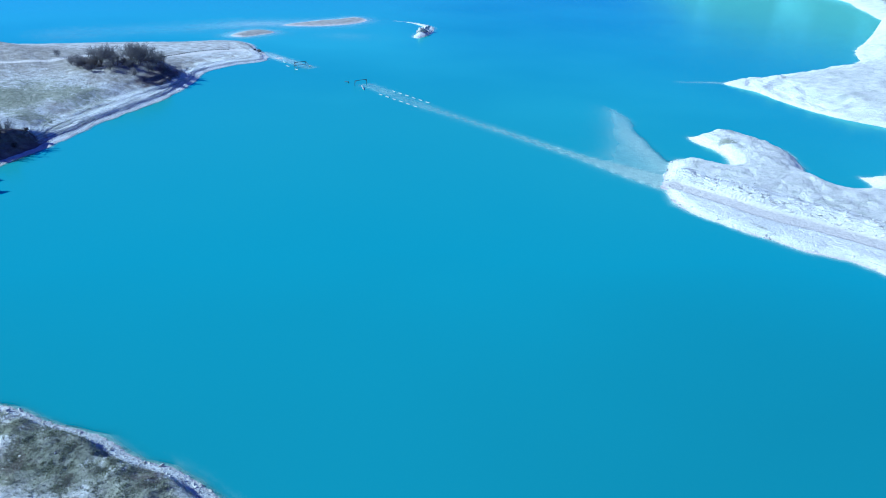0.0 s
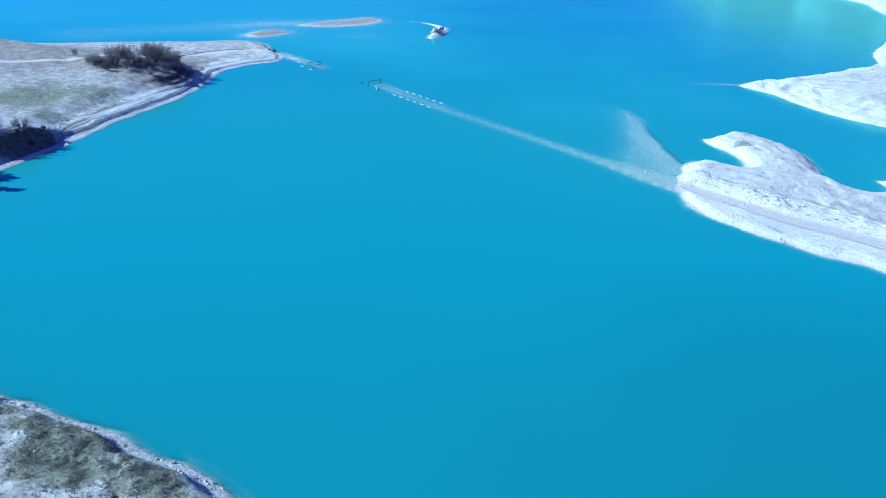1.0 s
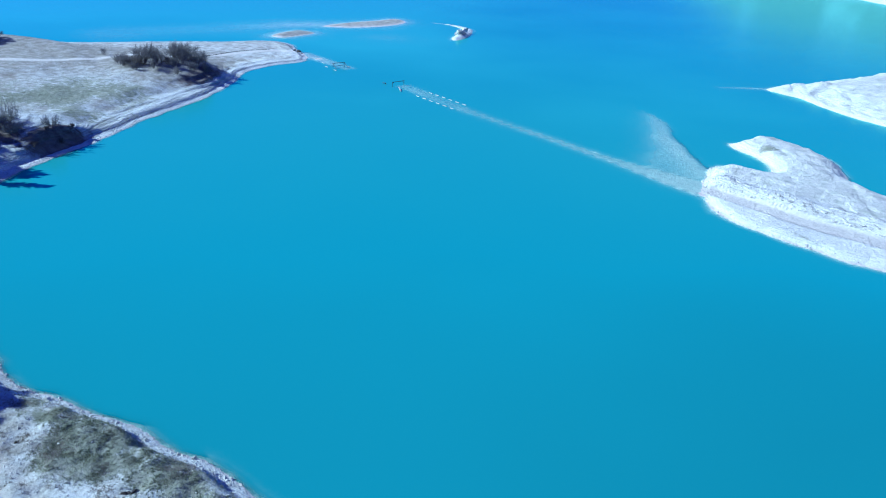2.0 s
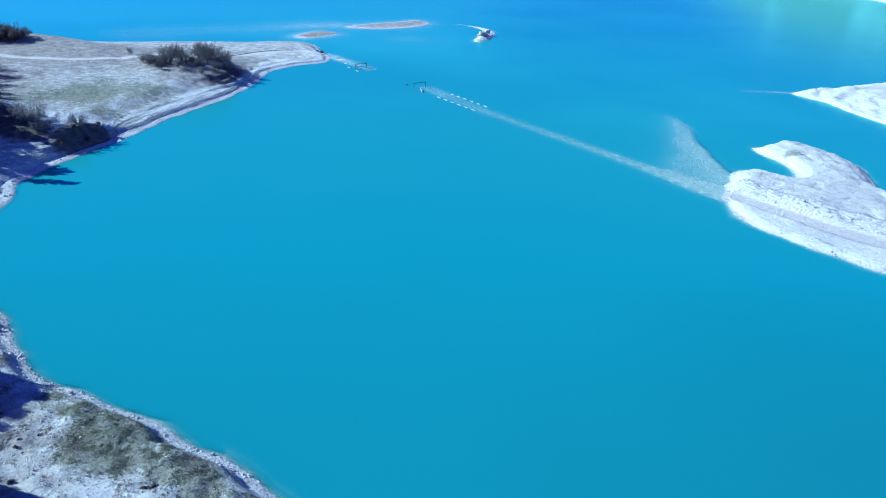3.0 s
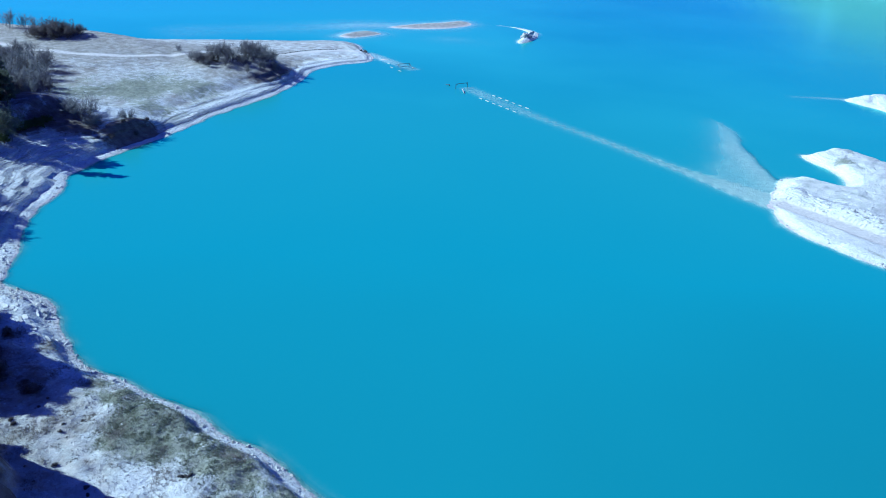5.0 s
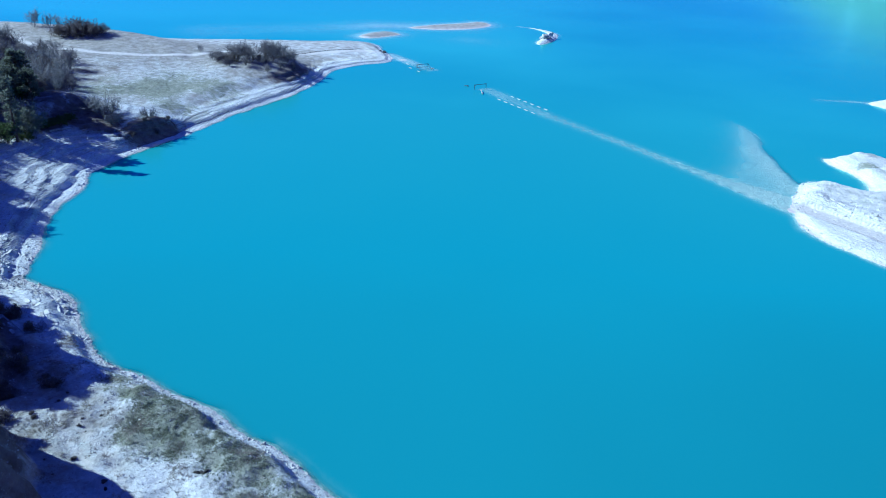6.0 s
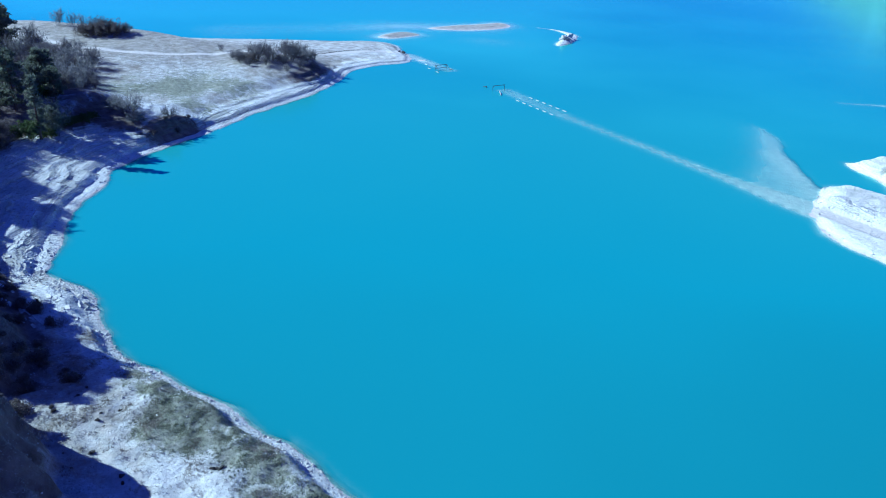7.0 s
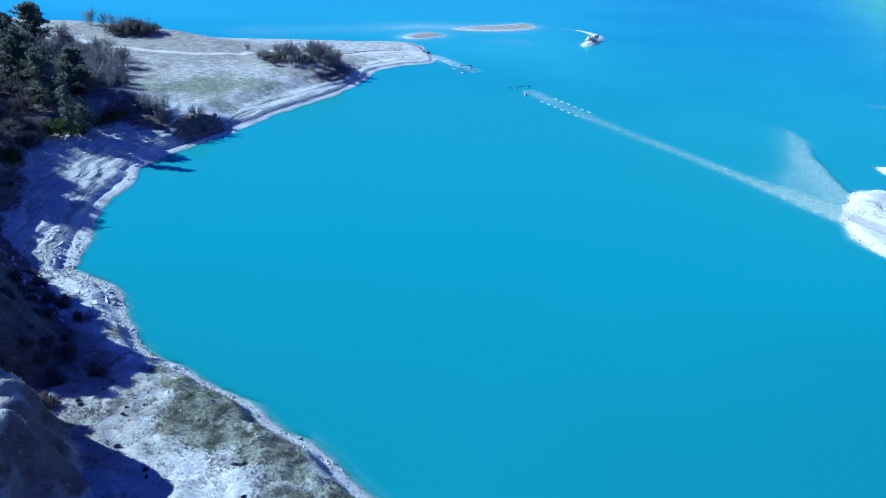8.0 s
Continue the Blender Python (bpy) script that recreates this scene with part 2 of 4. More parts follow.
TRACK = rounded([(-230, 180), (-173, 193), (-164, 191), (-147, 187.5), (-130, 188.5), (-112, 199.7), (-98, 221), (-82, 239), (-70, 250)], 3, False)


def ground_height(x, y):
    """Height over the water, and the cover maps, at plan places."""
    wx, wy = x + 0.9 * fbm(x, y, 5, 3, 1), y + 0.9 * fbm(x, y, 5, 3, 2)
    west, east, main = shore(wx, wy, WEST), shore(wx, wy, EAST), shore(wx, wy, MAIN)
    islet, bar, rocks = shore(x, y, ISLET), shore(x, y, BAR), shore(x, y, ROCKS)
    lumps, grain = fbm(x, y, 14, 4, 3), fbm(x, y, 2.5, 3, 4)

    # west bank: beach, cut bank and plateau
    d = np.maximum(west, 0)
    south, north = smooth(y, 74, 60), smooth(y, 132, 152)
    middle = (1 - south) * (1 - north)
    beach = 0.3 * smooth(d, 0, 1.6) + (0.2 + (0.3 + 0.12 * north + 0.2 * lumps) * (1 - south) * smooth(y, 226, 206)) * smooth(d + 0.35 * lumps + 0.3 * grain + 0.8 * fbm(x, y, 18, 3, 26) * (1 - south), 2.4, 2.8)
    flat = 1.0 * smooth(d + 0.4 * grain, 1.3, 2.3) + 0.035 * np.minimum(d, 20) + 0.22 * lumps * smooth(d, 1, 4)
    foot = np.interp(y, [30, 44, 47, 50, 54, 58, 63, 68, 72, 76, 82, 86, 90, 95, 100, 105, 115, 130], [-76, -72, -58, -53, -55, -59, -65, -72, -79, -86, -91, -91, -93, -98, -103, -107, -117, -134]) + 2.2 * fbm(x, y, 8, 4, 6)
    flank = np.clip(foot - x, 0, 80)
    rise = np.interp(y, [44, 46, 48, 50, 52, 54, 56, 58, 60, 62, 64, 66, 68, 70, 72, 75, 78, 81, 84, 86, 88, 90, 93, 96, 100, 104, 108, 115], [2.0, 12.0, 18.0, 15.5, 16.0, 16.7, 15.4, 11.1, 12.4, 12.3, 10.5, 8.2, 7.7, 8.2, 8.3, 7.7, 8.0, 9.1, 9.3, 8.6, 9.5, 9.3, 8.0, 7.7, 5.6, 4.4, 5.8, 8.0]) * smooth(flank / np.interp(y, [58, 70, 105, 115], [19, 15, 16, 19]), -0.05, 1) + 0.08 * np.maximum(flank - 14, 0)
    rise = rise * (0.92 + 0.42 * np.abs(fbm(x * 0.3, y, 9, 3, 31))) + 1.6 * smooth(flank, 1, 6) * fbm(x, y, 5, 4, 12)
    rib = 0.55 * x - 0.83 * y
    nose = np.minimum(-45.6 + 0.8 * (44 - y), -40.2 + 0.1 * (37 - y)) + 1.0 * fbm(x, y, 4, 4, 13) + 4.6 * np.abs(fbm(rib, 0.15 * x, 4.4, 3, 14)) - 1.2
    top = np.clip(2.1 * (45.0 - y), 0, 9.0) * (1 + 0.08 * lumps) + 1.3 * (np.abs(fbm(x, y, 3.5, 3, 32)) - 0.2) * smooth(y, 45, 42)
    tower = (0.35 * smooth(nose - x + 0.8, 0, 1.6) + 0.65 * smooth(nose - x, 0.4, 3.6)) * top + 0.12 * np.clip(nose - x - 3, 0, 60) * smooth(y, 45, 42) + 1.5 * (np.abs(fbm(x, y, 2.6, 3, 34)) - 0.22) * smooth(nose - x, -0.3, 1.2) * smooth(y, 45, 43)
    bluff = (2.7 + 0.6 * lumps) * np.exp(-((y - 137) / 8) ** 2) * smooth(d + 0.5 * grain + 0.6 * lumps, 2.8, 5.2) * smooth(d, 32, 12)
    edge = 17 + 3.0 * lumps
    slope = 0.23 * np.clip(d - 2, 0, 15) + (2.2 + 1.0 * smooth(y, 114, 124)) * smooth(d, edge, edge + 5) + 0.12 * np.clip(d - 20, 0, 90) + 0.5 * lumps * smooth(d, 3, 10)
    jag = 0.9 * lumps + 0.5 * grain + 2.2 * fbm(x, y, 9, 3, 28)
    meadow = 1.9 * smooth(d, 2.5, 14) + 0.35 * smooth(d + 3 * lumps + grain, 6.0, 9.0) * smooth(fbm(x, y, 11, 2, 18), -0.15, 0.35) * smooth(y, 215, 200) + np.exp(-((y - 200) / 14) ** 4) * smooth(d, 40, 20) * (0.55 * smooth(d + jag, 4.2, 4.7) + 0.45 * smooth(d + 1.4 * jag, 6.2, 6.7) + 0.6 * smooth(d + 1.8 * jag, 8.2, 8.8)) + 0.05 * np.clip(d - 4, 0, 60) + 0.35 * lumps * smooth(d, 4, 12)
    tip = smooth(y, 205, 235)
    meadow = meadow * (1 - 0.62 * tip)
    hill = 2.6 * np.exp(-(((x + 144) / 22) ** 2 + ((y - 212) / 15) ** 2)) + 3.0 * np.exp(-(((x + 178) / 26) ** 2 + ((y - 208) / 17) ** 2))
    hilly = smooth(y, 128, 104)
    land = beach + south * flat + np.maximum(south * tower, hilly * rise) + bluff + middle * slope + north * (meadow + hill)
    gorge = np.clip(-150 - x + 0.5 * (130 - y), 0, 200) * 0.28 * smooth(y, 200, 130)
    land = land + gorge
    steep = middle * smooth(d, 2, 4) * smooth(d, 24, 18) + north * smooth(d, 1.2, 2.5) * smooth(d, 9, 5) + south * smooth(flank, 1, 4)
    terrace = (land + 0.4 * lumps + 0.03 * x) / 0.55
    land = land - steep * (0.42 - 0.3 * north) * ((terrace - np.floor(terrace)) - 0.5)
    zw = np.where(west > 0, land, west * 0.8 + np.minimum(west + 2.0, 0) * 9)

    # east bank: beach, road, stony step and grey plateau
    d = np.maximum(east, 0)
    far = smooth(y, 178, 200)
    road, along = line_distance(x, y, EAST_ROAD)
    over = np.interp(x, EAST_ROAD[:, 0], EAST_ROAD[:, 1])
    north_of = (y - over) * 0.72
    isl = 0.9 * smooth(d, 0, 3) + smooth(north_of + 1.4 * lumps + 0.2 * grain, 2.8, 4.8) * (1.05 + 0.35 * lumps) * smooth(d, 0, 5) + 0.2 * smooth(d, 4, 14) + 0.3 * lumps * smooth(d, 1, 4)
    isl = isl + 0.3 * np.exp(-(((x - 50) / 3.0) ** 2 + ((y - 150) / 2.4) ** 2)) + 0.5 * np.exp(-(((x - 68) / 5) ** 2 + ((y - 174) / 4) ** 2))
    crag = np.abs(fbm(x, y, 5, 4, 21)) - 0.25
    isl = isl + 0.8 * crag * smooth(d, 0.6, 2.5) * smooth(north_of, 2.8, 4)
    spit = 1.6 * crag * smooth(d, 0.8, 3) + 3.2 * smooth(d, 0.5, 15) + 0.8 * smooth(d, 0, 2) + 0.5 * lumps * smooth(d, 1, 5) + 0.08 * np.clip(d - 15, 0, 200) + 0.9 * grain * smooth(d, 1, 3) * smooth(d, 15, 11)
    land = isl * (1 - far) + spit * far + 0.25 * np.clip(x - 190, 0, 300)
    ze = np.where(east > 0, land, east * 0.8 + np.minimum(east + 2.0, 0) * 9)
    bank = smooth(north_of, 2.6, 3.6) * smooth(north_of, 8, 6.0) * (1 - far) * (east > 2)
    ze = ze + bank * 0.7 * (np.abs(fbm(x, y, 4.0, 3, 27)) - 0.2)
    road_bed = (1 - smooth(road, 1.8, 3.2)) * (east > 0)
    ze = ze * (1 - road_bed) + road_bed * (0.7 * smooth(along, -5, 13) + 0.02)

    zm = np.where(main > 0, 1.4 * smooth(main, 0, 3) + 0.16 * main + 0.8 * lumps + 52 * smooth(main, 20, 190) * (0.8 + 0.35 * fbm(x, y, 160, 3, 15)), main * 0.25)
    zi = np.where(islet > 0, 0.22 * np.minimum(islet, 3), islet * 0.12 - np.maximum(-islet - 14, 0))
    zb = np.where(bar > 0, 0.14 * np.minimum(bar, 3), bar * 0.12 - np.maximum(-bar - 14, 0))
    mound = np.exp(-(((x + 12.5) / 3.0) ** 2 + ((y - 307) / 5.5) ** 2)) * smooth(x + 0.8 * grain, -9.6, -10.8)
    zr = np.where(rocks > 0, 0.3 * np.minimum(rocks, 2) + mound * (0.5 + 0.8 * np.abs(grain) + 1.2 * fbm(x, y, 3, 2, 22)), rocks * 0.6)
    z = np.maximum.reduce([zw, ze, zm, zi, zb, zr])

    # what lies under the water
    floor = -4.0 + 3.0 * np.exp(-(((x + 42) / 34) ** 2 + ((y - 292) / 24) ** 2)) - 16 * smooth(np.hypot(x + 20, y), 210, 20) - 7 * smooth(x, -5, 70) * smooth(y, 150, 70) + 1.2 * fbm(x, y, 40, 3, 19)
    z = np.maximum(z, floor)
    way, along = line_distance(x, y, CAUSEWAY)
    crown = 0.02 - 0.05 * smooth(along, 0, 5) - 0.25 * smooth(along, 4, 55) + 0.1 * fbm(x, y, 8, 3, 8) * smooth(along, 8, 30)
    crown = crown - 5 * smooth(along, 104, 109) * smooth(along, 131, 126) + 0.25 * smooth(along, 134, 150)
    half = 1.1 + 2.6 * smooth(along, 28, 4) + 0.5 * smooth(along, 64, 74)
    z = np.maximum(z, crown - 0.36 * np.maximum(way - half, 0) ** 1.2 - np.maximum(way - 9, 0))
    shoal = shore(wx, wy, SHOAL)
    brink = np.interp(y, [144, 157, 173, 190, 200], [51, 49.5, 48, 48, 46]) + 0.8 * grain
    bar_top = -0.24 + 0.2 * smooth(shoal, 0, 1.4) - 0.16 * smooth(brink - x, 2.5, 10) + 0.08 * lumps - 0.003 * (y - 150)
    z = np.maximum(z, np.where(shoal > 0, bar_top, -0.42 + np.where(x > brink - 2, 0.8, 0.14) * shoal - np.maximum(-shoal - 12, 0)))
    tail, along = line_distance(x, y, np.array([(92.0, 241.0), (84.0, 240.0), (75.5, 238.5)]))
    z = np.maximum(z, -0.05 - 0.25 * smooth(along, 4, 17) - 0.35 * tail - np.maximum(tail - 5, 0))
    flats = np.exp(-(((x + 42) / 32) ** 2 + ((y - 292) / 22) ** 2))
    z = np.maximum(z, -3.0 + 2.4 * flats + 0.15 * lumps - 30 * smooth(flats, 0.2, 0.0))
    shelf, along = line_distance(x, y, MUD)
    z = np.maximum(z, -0.12 - 0.45 * smooth(along, 75, 25) + 0.12 * lumps + 0.05 * grain - 0.045 * np.maximum(shelf - np.interp(along, [0, 70], [8, 2]), 0) - np.maximum(shelf - 18, 0))
    dry = z > 0
    z = z + np.where(dry, 0.06 * grain * smooth(z, 0.1, 0.6), 0.02 * grain)

    z = z + 0.42 * fbm(x, y, 1.7, 2, 24) * south * smooth(west, 1.5, 3)

    # cover
    track, _ = line_distance(x, y, TRACK)
    tracks = np.maximum((1 - smooth(track, 0.9, 1.9)) * (west > 1), road_bed)
    rut, _ = line_distance(x, y, RUTS)
    tracks = np.maximum(tracks, 0.8 * np.exp(-((rut - 0.85) / 0.3) ** 2) * south)
    meadow_turf = np.exp(-(((x + 102) / 19) ** 2 + ((y - 162) / 20) ** 2)) * (0.85 + 0.9 * fbm(x, y, 12, 4, 25))
    near_turf = south * smooth(west, 0.9, 1.5) * smooth(west, 11.5, 7) * (0.66 + 0.72 * fbm(x, y, 6, 4, 11)) * np.maximum(smooth(x, -43, -37), 0.85 * smooth(west, 6, 4) * smooth(x, -50, -44))
    near_turf = near_turf * (1 - np.exp(-(((x + 30.5) / 5) ** 2 + ((y - 42.5) / 3.4) ** 2)))
    turf = np.maximum(near_turf, north * meadow_turf) * (1 - tracks)
    back = np.maximum(smooth(x, -92, -100) * smooth(y, 185, 200), smooth(y - np.interp(x, [-112, -93, -87, -76, -70], [205, 221, 237, 246, 253]) + 2 * grain, -1, 3) * smooth(y, 200, 210))
    turf = np.maximum(turf, 0.55 * smooth(west, 26, 40) * middle)
    # thin grass on the island: a patch on its finger, a streak along the beach
    streak = np.exp(-(((x - 57.5) * 0.55 - (y - 115) * 0.84) / 5.5) ** 2 - (((x - 57.5) * 0.84 + (y - 115) * 0.55) / 0.8) ** 2)
    sparse = np.maximum(0.8 * np.exp(-(((x - 66.5) / 3.0) ** 2 + ((y - 165.5) / 2.2) ** 2)), 0.6 * streak) * (east > 1.2)
    turf = np.maximum(turf, sparse)
    turf = np.maximum(turf, smooth(main, 12, 22) * smooth(fbm(x, y, 45, 3, 16), -0.55, -0.15))
    steppe = np.maximum(north * smooth(west, 7, 14) * 0.75, (east > 0) * 0.2 * far * smooth(east, 10, 15))
    bald = south * np.exp(-(((x + 31) / 4.5) ** 2 + ((y - 42) / 3.8) ** 2))
    steppe = np.maximum(steppe, (1 - bald) * south * (0.42 + 0.14 * smooth(x, -36, -41)) * smooth(west, 3, 6))
    ash = (east > 0) * np.maximum(0.8 * (1 - far) * smooth(north_of + 1.5 * lumps, 6.5, 9.5) * smooth(east, 1.5, 5), 1.1 * far * smooth(east + 2 * lumps, 8, 12))
    chalk = (east > 0) * (0.65 - 0.3 * far) * (1 - np.clip(ash * 1.3, 0, 1)) * (0.75 + 0.5 * lumps) + 0.5 * bald
    ash, chalk = ash * (1 - sparse), chalk * (1 - sparse)
    inland = west + 5 * lumps + 2 * grain
    steppe = np.maximum(steppe * (1 - north), north * smooth(inland, 3.5, 9) * (0.95 + 0.5 * fbm(x, y, 25, 3, 23)) * (1 - meadow_turf))
    steppe = np.maximum(steppe * (1 - 0.4 * tip), (0.9 - 0.35 * smooth(y, 222, 240)) * back * smooth(west, 0.8, 2.0))
    steppe = np.maximum(steppe, 0.8 * (np.maximum(bar, islet) > 0.3))
    # darkens flank, bluff, scarps and wood: bare soil plus shade put into the colour
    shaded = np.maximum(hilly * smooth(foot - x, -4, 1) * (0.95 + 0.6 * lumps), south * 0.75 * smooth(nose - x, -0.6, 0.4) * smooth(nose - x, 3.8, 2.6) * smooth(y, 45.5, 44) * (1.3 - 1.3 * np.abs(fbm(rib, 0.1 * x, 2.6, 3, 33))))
    soil_shade = np.clip(np.maximum.reduce([shaded, 1.0 * np.exp(-((y - 136) / 8) ** 2) * smooth(west, 1.2, 1.8) * smooth(west, 8, 5), 1.0 * np.exp(-(((x + 100) / 9) ** 2 + ((y - 131) / 5) ** 2)), 0.95 * np.exp(-(((x + 110) / 6.5) ** 2 + ((y - 102) / 8) ** 2)), 0.85 * np.exp(-(((x + 126) / 5) ** 2 + ((y - 167) / 1.6) ** 2)), 0.7 * smooth(foot - x, -10, -4) * smooth(y, 46.5, 49) * smooth(y, 63, 58) * (0.8 + 0.9 * lumps), middle * 0.8 * smooth(west, 16 - 4 * smooth(y, 114, 124), 20 - 3 * smooth(y, 114, 124)) * (0.85 + 0.7 * lumps), 0.85 * smooth(shore(x, y, WOOD), -3, 2), 0.8 * np.exp(-((y - 196) / 10) ** 4) * smooth(west + jag, 5.0, 6.4) * smooth(west, 12, 8)]), 0, 1)
    wet = np.maximum(smooth(z, 0.14, 0.02), 0.75 * smooth(0.4 - np.abs(z), 0, 0.3) * (bar > -2))
    bedding = np.clip(steep + bank + 0.4 * smooth(east, 0.6, 2) * (1 - tracks) * (1 - steppe), 0, 1)
    # the last term lightens the far-left water like reflected horizon sky, not depth
    return z, {"turf": turf, "steppe": steppe, "track": tracks, "wet": wet, "soil_shade": soil_shade, "ash": ash, "chalk": chalk, "bedding": bedding, "basin_and_sky": -floor - 4 * smooth(y, 215, 330) * smooth(x, 30, -60)}


def graded(stops):
    """Cut lines with a spacing that changes from stretch to stretch: (from, to, step)."""
    out = [np.arange(a, b, s) for a, b, s in stops]
    return np.concatenate(out + [np.array([stops[-1][1]])])


XS = graded([(-3200, -800, 300), (-800, -300, 30), (-300, -120, 1.6), (-120, -110, 0.8), (-110, -90, 0.6), (-90, -14, 0.5), (-14, 44, 1.2), (44, 80, 0.5), (80, 110, 0.9), (110, 300, 2.5), (300, 900, 16), (900, 3300, 300)])
YS = graded([(-1800, -200, 200), (-200, 20, 11), (20, 34, 1.0), (34, 100, 0.5), (100, 150, 0.5), (150, 215, 0.7), (215, 270, 1.1), (270, 350, 2.0), (350, 560, 6), (560, 1300, 14), (1300, 3700, 300)])
GX, GY = np.meshgrid(XS, YS)
GZ, COVER = ground_height(GX, GY)
GZ = np.where((np.abs(GX) > 2500) | (GY > 2900), 12.0, GZ)


def ground_at(x, y):
    """Height of the ground at one place of the plan."""
    i = int(np.clip(np.searchsorted(XS, x) - 1, 0, len(XS) - 2))
    j = int(np.clip(np.searchsorted(YS, y) - 1, 0, len(YS) - 2))
    u, v = (x - XS[i]) / (XS[i + 1] - XS[i]), (y - YS[j]) / (YS[j + 1] - YS[j])
    return float((GZ[j, i] * (1 - u) + GZ[j, i + 1] * u) * (1 - v) + (GZ[j + 1, i] * (1 - u) + GZ[j + 1, i + 1] * u) * v)


def cover_at(name, x, y):
    i = int(np.clip(np.searchsorted(XS, x), 0, len(XS) - 1))
    j = int(np.clip(np.searchsorted(YS, y), 0, len(YS) - 1))
    return float(COVER[name][j, i])


def sheet(name, gx, gy, gz, maps, mat):
    rows, cols = gz.shape
    me = bpy.data.meshes.new(name)
    idx = np.arange(rows * cols).reshape(rows, cols)
    quads = np.stack([idx[:-1, :-1], idx[:-1, 1:], idx[1:, 1:], idx[1:, :-1]], -1).reshape(-1, 4)
    me.vertices.add(rows * cols)
    me.vertices.foreach_set("co", np.stack([gx, gy, gz], -1).astype(np.float32).ravel())
    me.loops.add(quads.size)
    me.loops.foreach_set("vertex_index", quads.ravel().astype(np.int32))
    me.polygons.add(len(quads))
    me.polygons.foreach_set("loop_start", np.arange(0, quads.size, 4, dtype=np.int32))
    me.update(calc_edges=True)
    me.polygons.foreach_set("use_smooth", np.ones(len(quads), bool))
    for key, values in maps.items():
        me.attributes.new(key, "FLOAT", "POINT").data.foreach_set("value", values.astype(np.float32).ravel())
    me.materials.append(mat)
    return new(name, me)


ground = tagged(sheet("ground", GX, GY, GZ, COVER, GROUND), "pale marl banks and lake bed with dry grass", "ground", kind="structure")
EVERY = (np.arange(len(YS))[:, None], np.r_[0:len(XS) - 1:2, len(XS) - 1][None, :])
water = tagged(sheet("water", GX[EVERY], GY[EVERY], np.zeros_like(GZ[EVERY]), {"depth": -GZ[EVERY], "basin_and_sky": COVER["basin_and_sky"][EVERY]}, WATER), "still milky turquoise reservoir water", "water", kind="structure")
water.visible_shadow = False


# ---- building blocks for the things ----
def part(name, me, mat, parent=None, label="", at=None):
    """Links one mesh as a thing (no parent) or as a part of one."""
    if not me.materials:
        me.materials.append(mat)
    ob = new(name, me)
    if parent is not None:
        ob.parent = parent
    if at is not None:
        ob.matrix_basis = at
    if label:
        tagged(ob, label)
    return ob


def mesh_of(name, verts, faces, shade=False):
    me = bpy.data.meshes.new(name)
    me.from_pydata([tuple(v) for v in verts], [], faces)
    if shade:
        me.polygons.foreach_set("use_smooth", np.ones(len(me.polygons), bool))
    me.update()
    return me


def bm_mesh(name, bm):
    me = bpy.data.meshes.new(name)
    bm.to_mesh(me)
    bm.free()
    return me


def rods(name, segs, sides=3, shade=True):
    """One mesh of tapered rods: (from, to, radius at each end)."""
    verts, faces = [], []
    for a, b, ra, rb in segs:
        a, b = Vector(a), Vector(b)
        axis = b - a
        if axis.length < 1e-5:
            continue
        axis.normalize()
        u = axis.cross(Vector((0.31, 0.87, 0.38))).normalized()
        v = axis.cross(u)
        k = len(verts)
        for c, r in ((a, ra),) if rb == 0 else ((a, ra), (b, rb)):
            for i in range(sides):
                w = 2 * math.pi * i / sides
                verts.append(c + (u * math.cos(w) + v * math.sin(w)) * r)
        if rb == 0:
            verts.append(b)
        for i in range(sides):
            j = (i + 1) % sides
            faces.append((k + i, k + j, k + sides) if rb == 0 else (k + i, k + j, k + sides + j, k + sides + i))
    return mesh_of(name, verts, faces, shade)


def slab(name, sx, sy, sz, bevel, wear=0.0, seed=0):
    """A block with worn, bevelled edges, standing on z = 0."""
    bm = bmesh.new()
    bmesh.ops.create_cube(bm, size=1.0, matrix=Matrix.LocRotScale((0, 0, sz / 2), None, (sx, sy, sz)))
    bmesh.ops.bevel(bm, geom=bm.edges[:], offset=bevel, segments=2, affect="EDGES")
    rng = random.Random(seed)
    for v in bm.verts:
        v.co += Vector((rng.uniform(-1, 1), rng.uniform(-1, 1), rng.uniform(-1, 1))) * wear
    return bm_mesh(name, bm)


def stone(name, seed, squash=0.6, sharp=0.35, rings=2):
    """An angular stone about 1 m across that sits a little in the ground."""
    bm = bmesh.new()
    bmesh.ops.create_icosphere(bm, subdivisions=rings, radius=0.5)
    rng = random.Random(seed)
    cuts = [(Vector((rng.gauss(0, 1), rng.gauss(0, 1), rng.gauss(0, 1))).normalized(), rng.uniform(0.2, 0.36)) for _ in range(13)]
    for v in bm.verts:
        for n, d in cuts:
            over = v.co.dot(n) - d
            if over > 0:
                v.co -= n * over
        v.co += v.co.normalized() * 0.09 * sharp * noise.noise(v.co * 5 + Vector((seed, 0, 0)))
        v.co.z *= squash
        v.co.z += 0.22 * squash
    return bm_mesh(name, bm)


TWIG = simple("bare_twig_bark", (0.072, 0.07, 0.078), (0.15, 0.146, 0.16), 2.0, 0.95)
GREY_TWIG = simple("pale_grey_twig_bark", (0.10, 0.105, 0.112), (0.195, 0.20, 0.21), 2.0, 0.95)
BARK = simple("pine_bark", (0.05, 0.035, 0.028), (0.14, 0.10, 0.08), 3.0, 0.95, 0.03)
NEEDLES = simple("pine_needles", (0.07, 0.088, 0.062), (0.16, 0.18, 0.125), 0.6, 0.75, scatter=0.4, thin=0.5)
LEAF = simple("dull_green_leaves", (0.03, 0.055, 0.012), (0.09, 0.12, 0.03), 0.8, 0.8, scatter=0.4, thin=0.4)
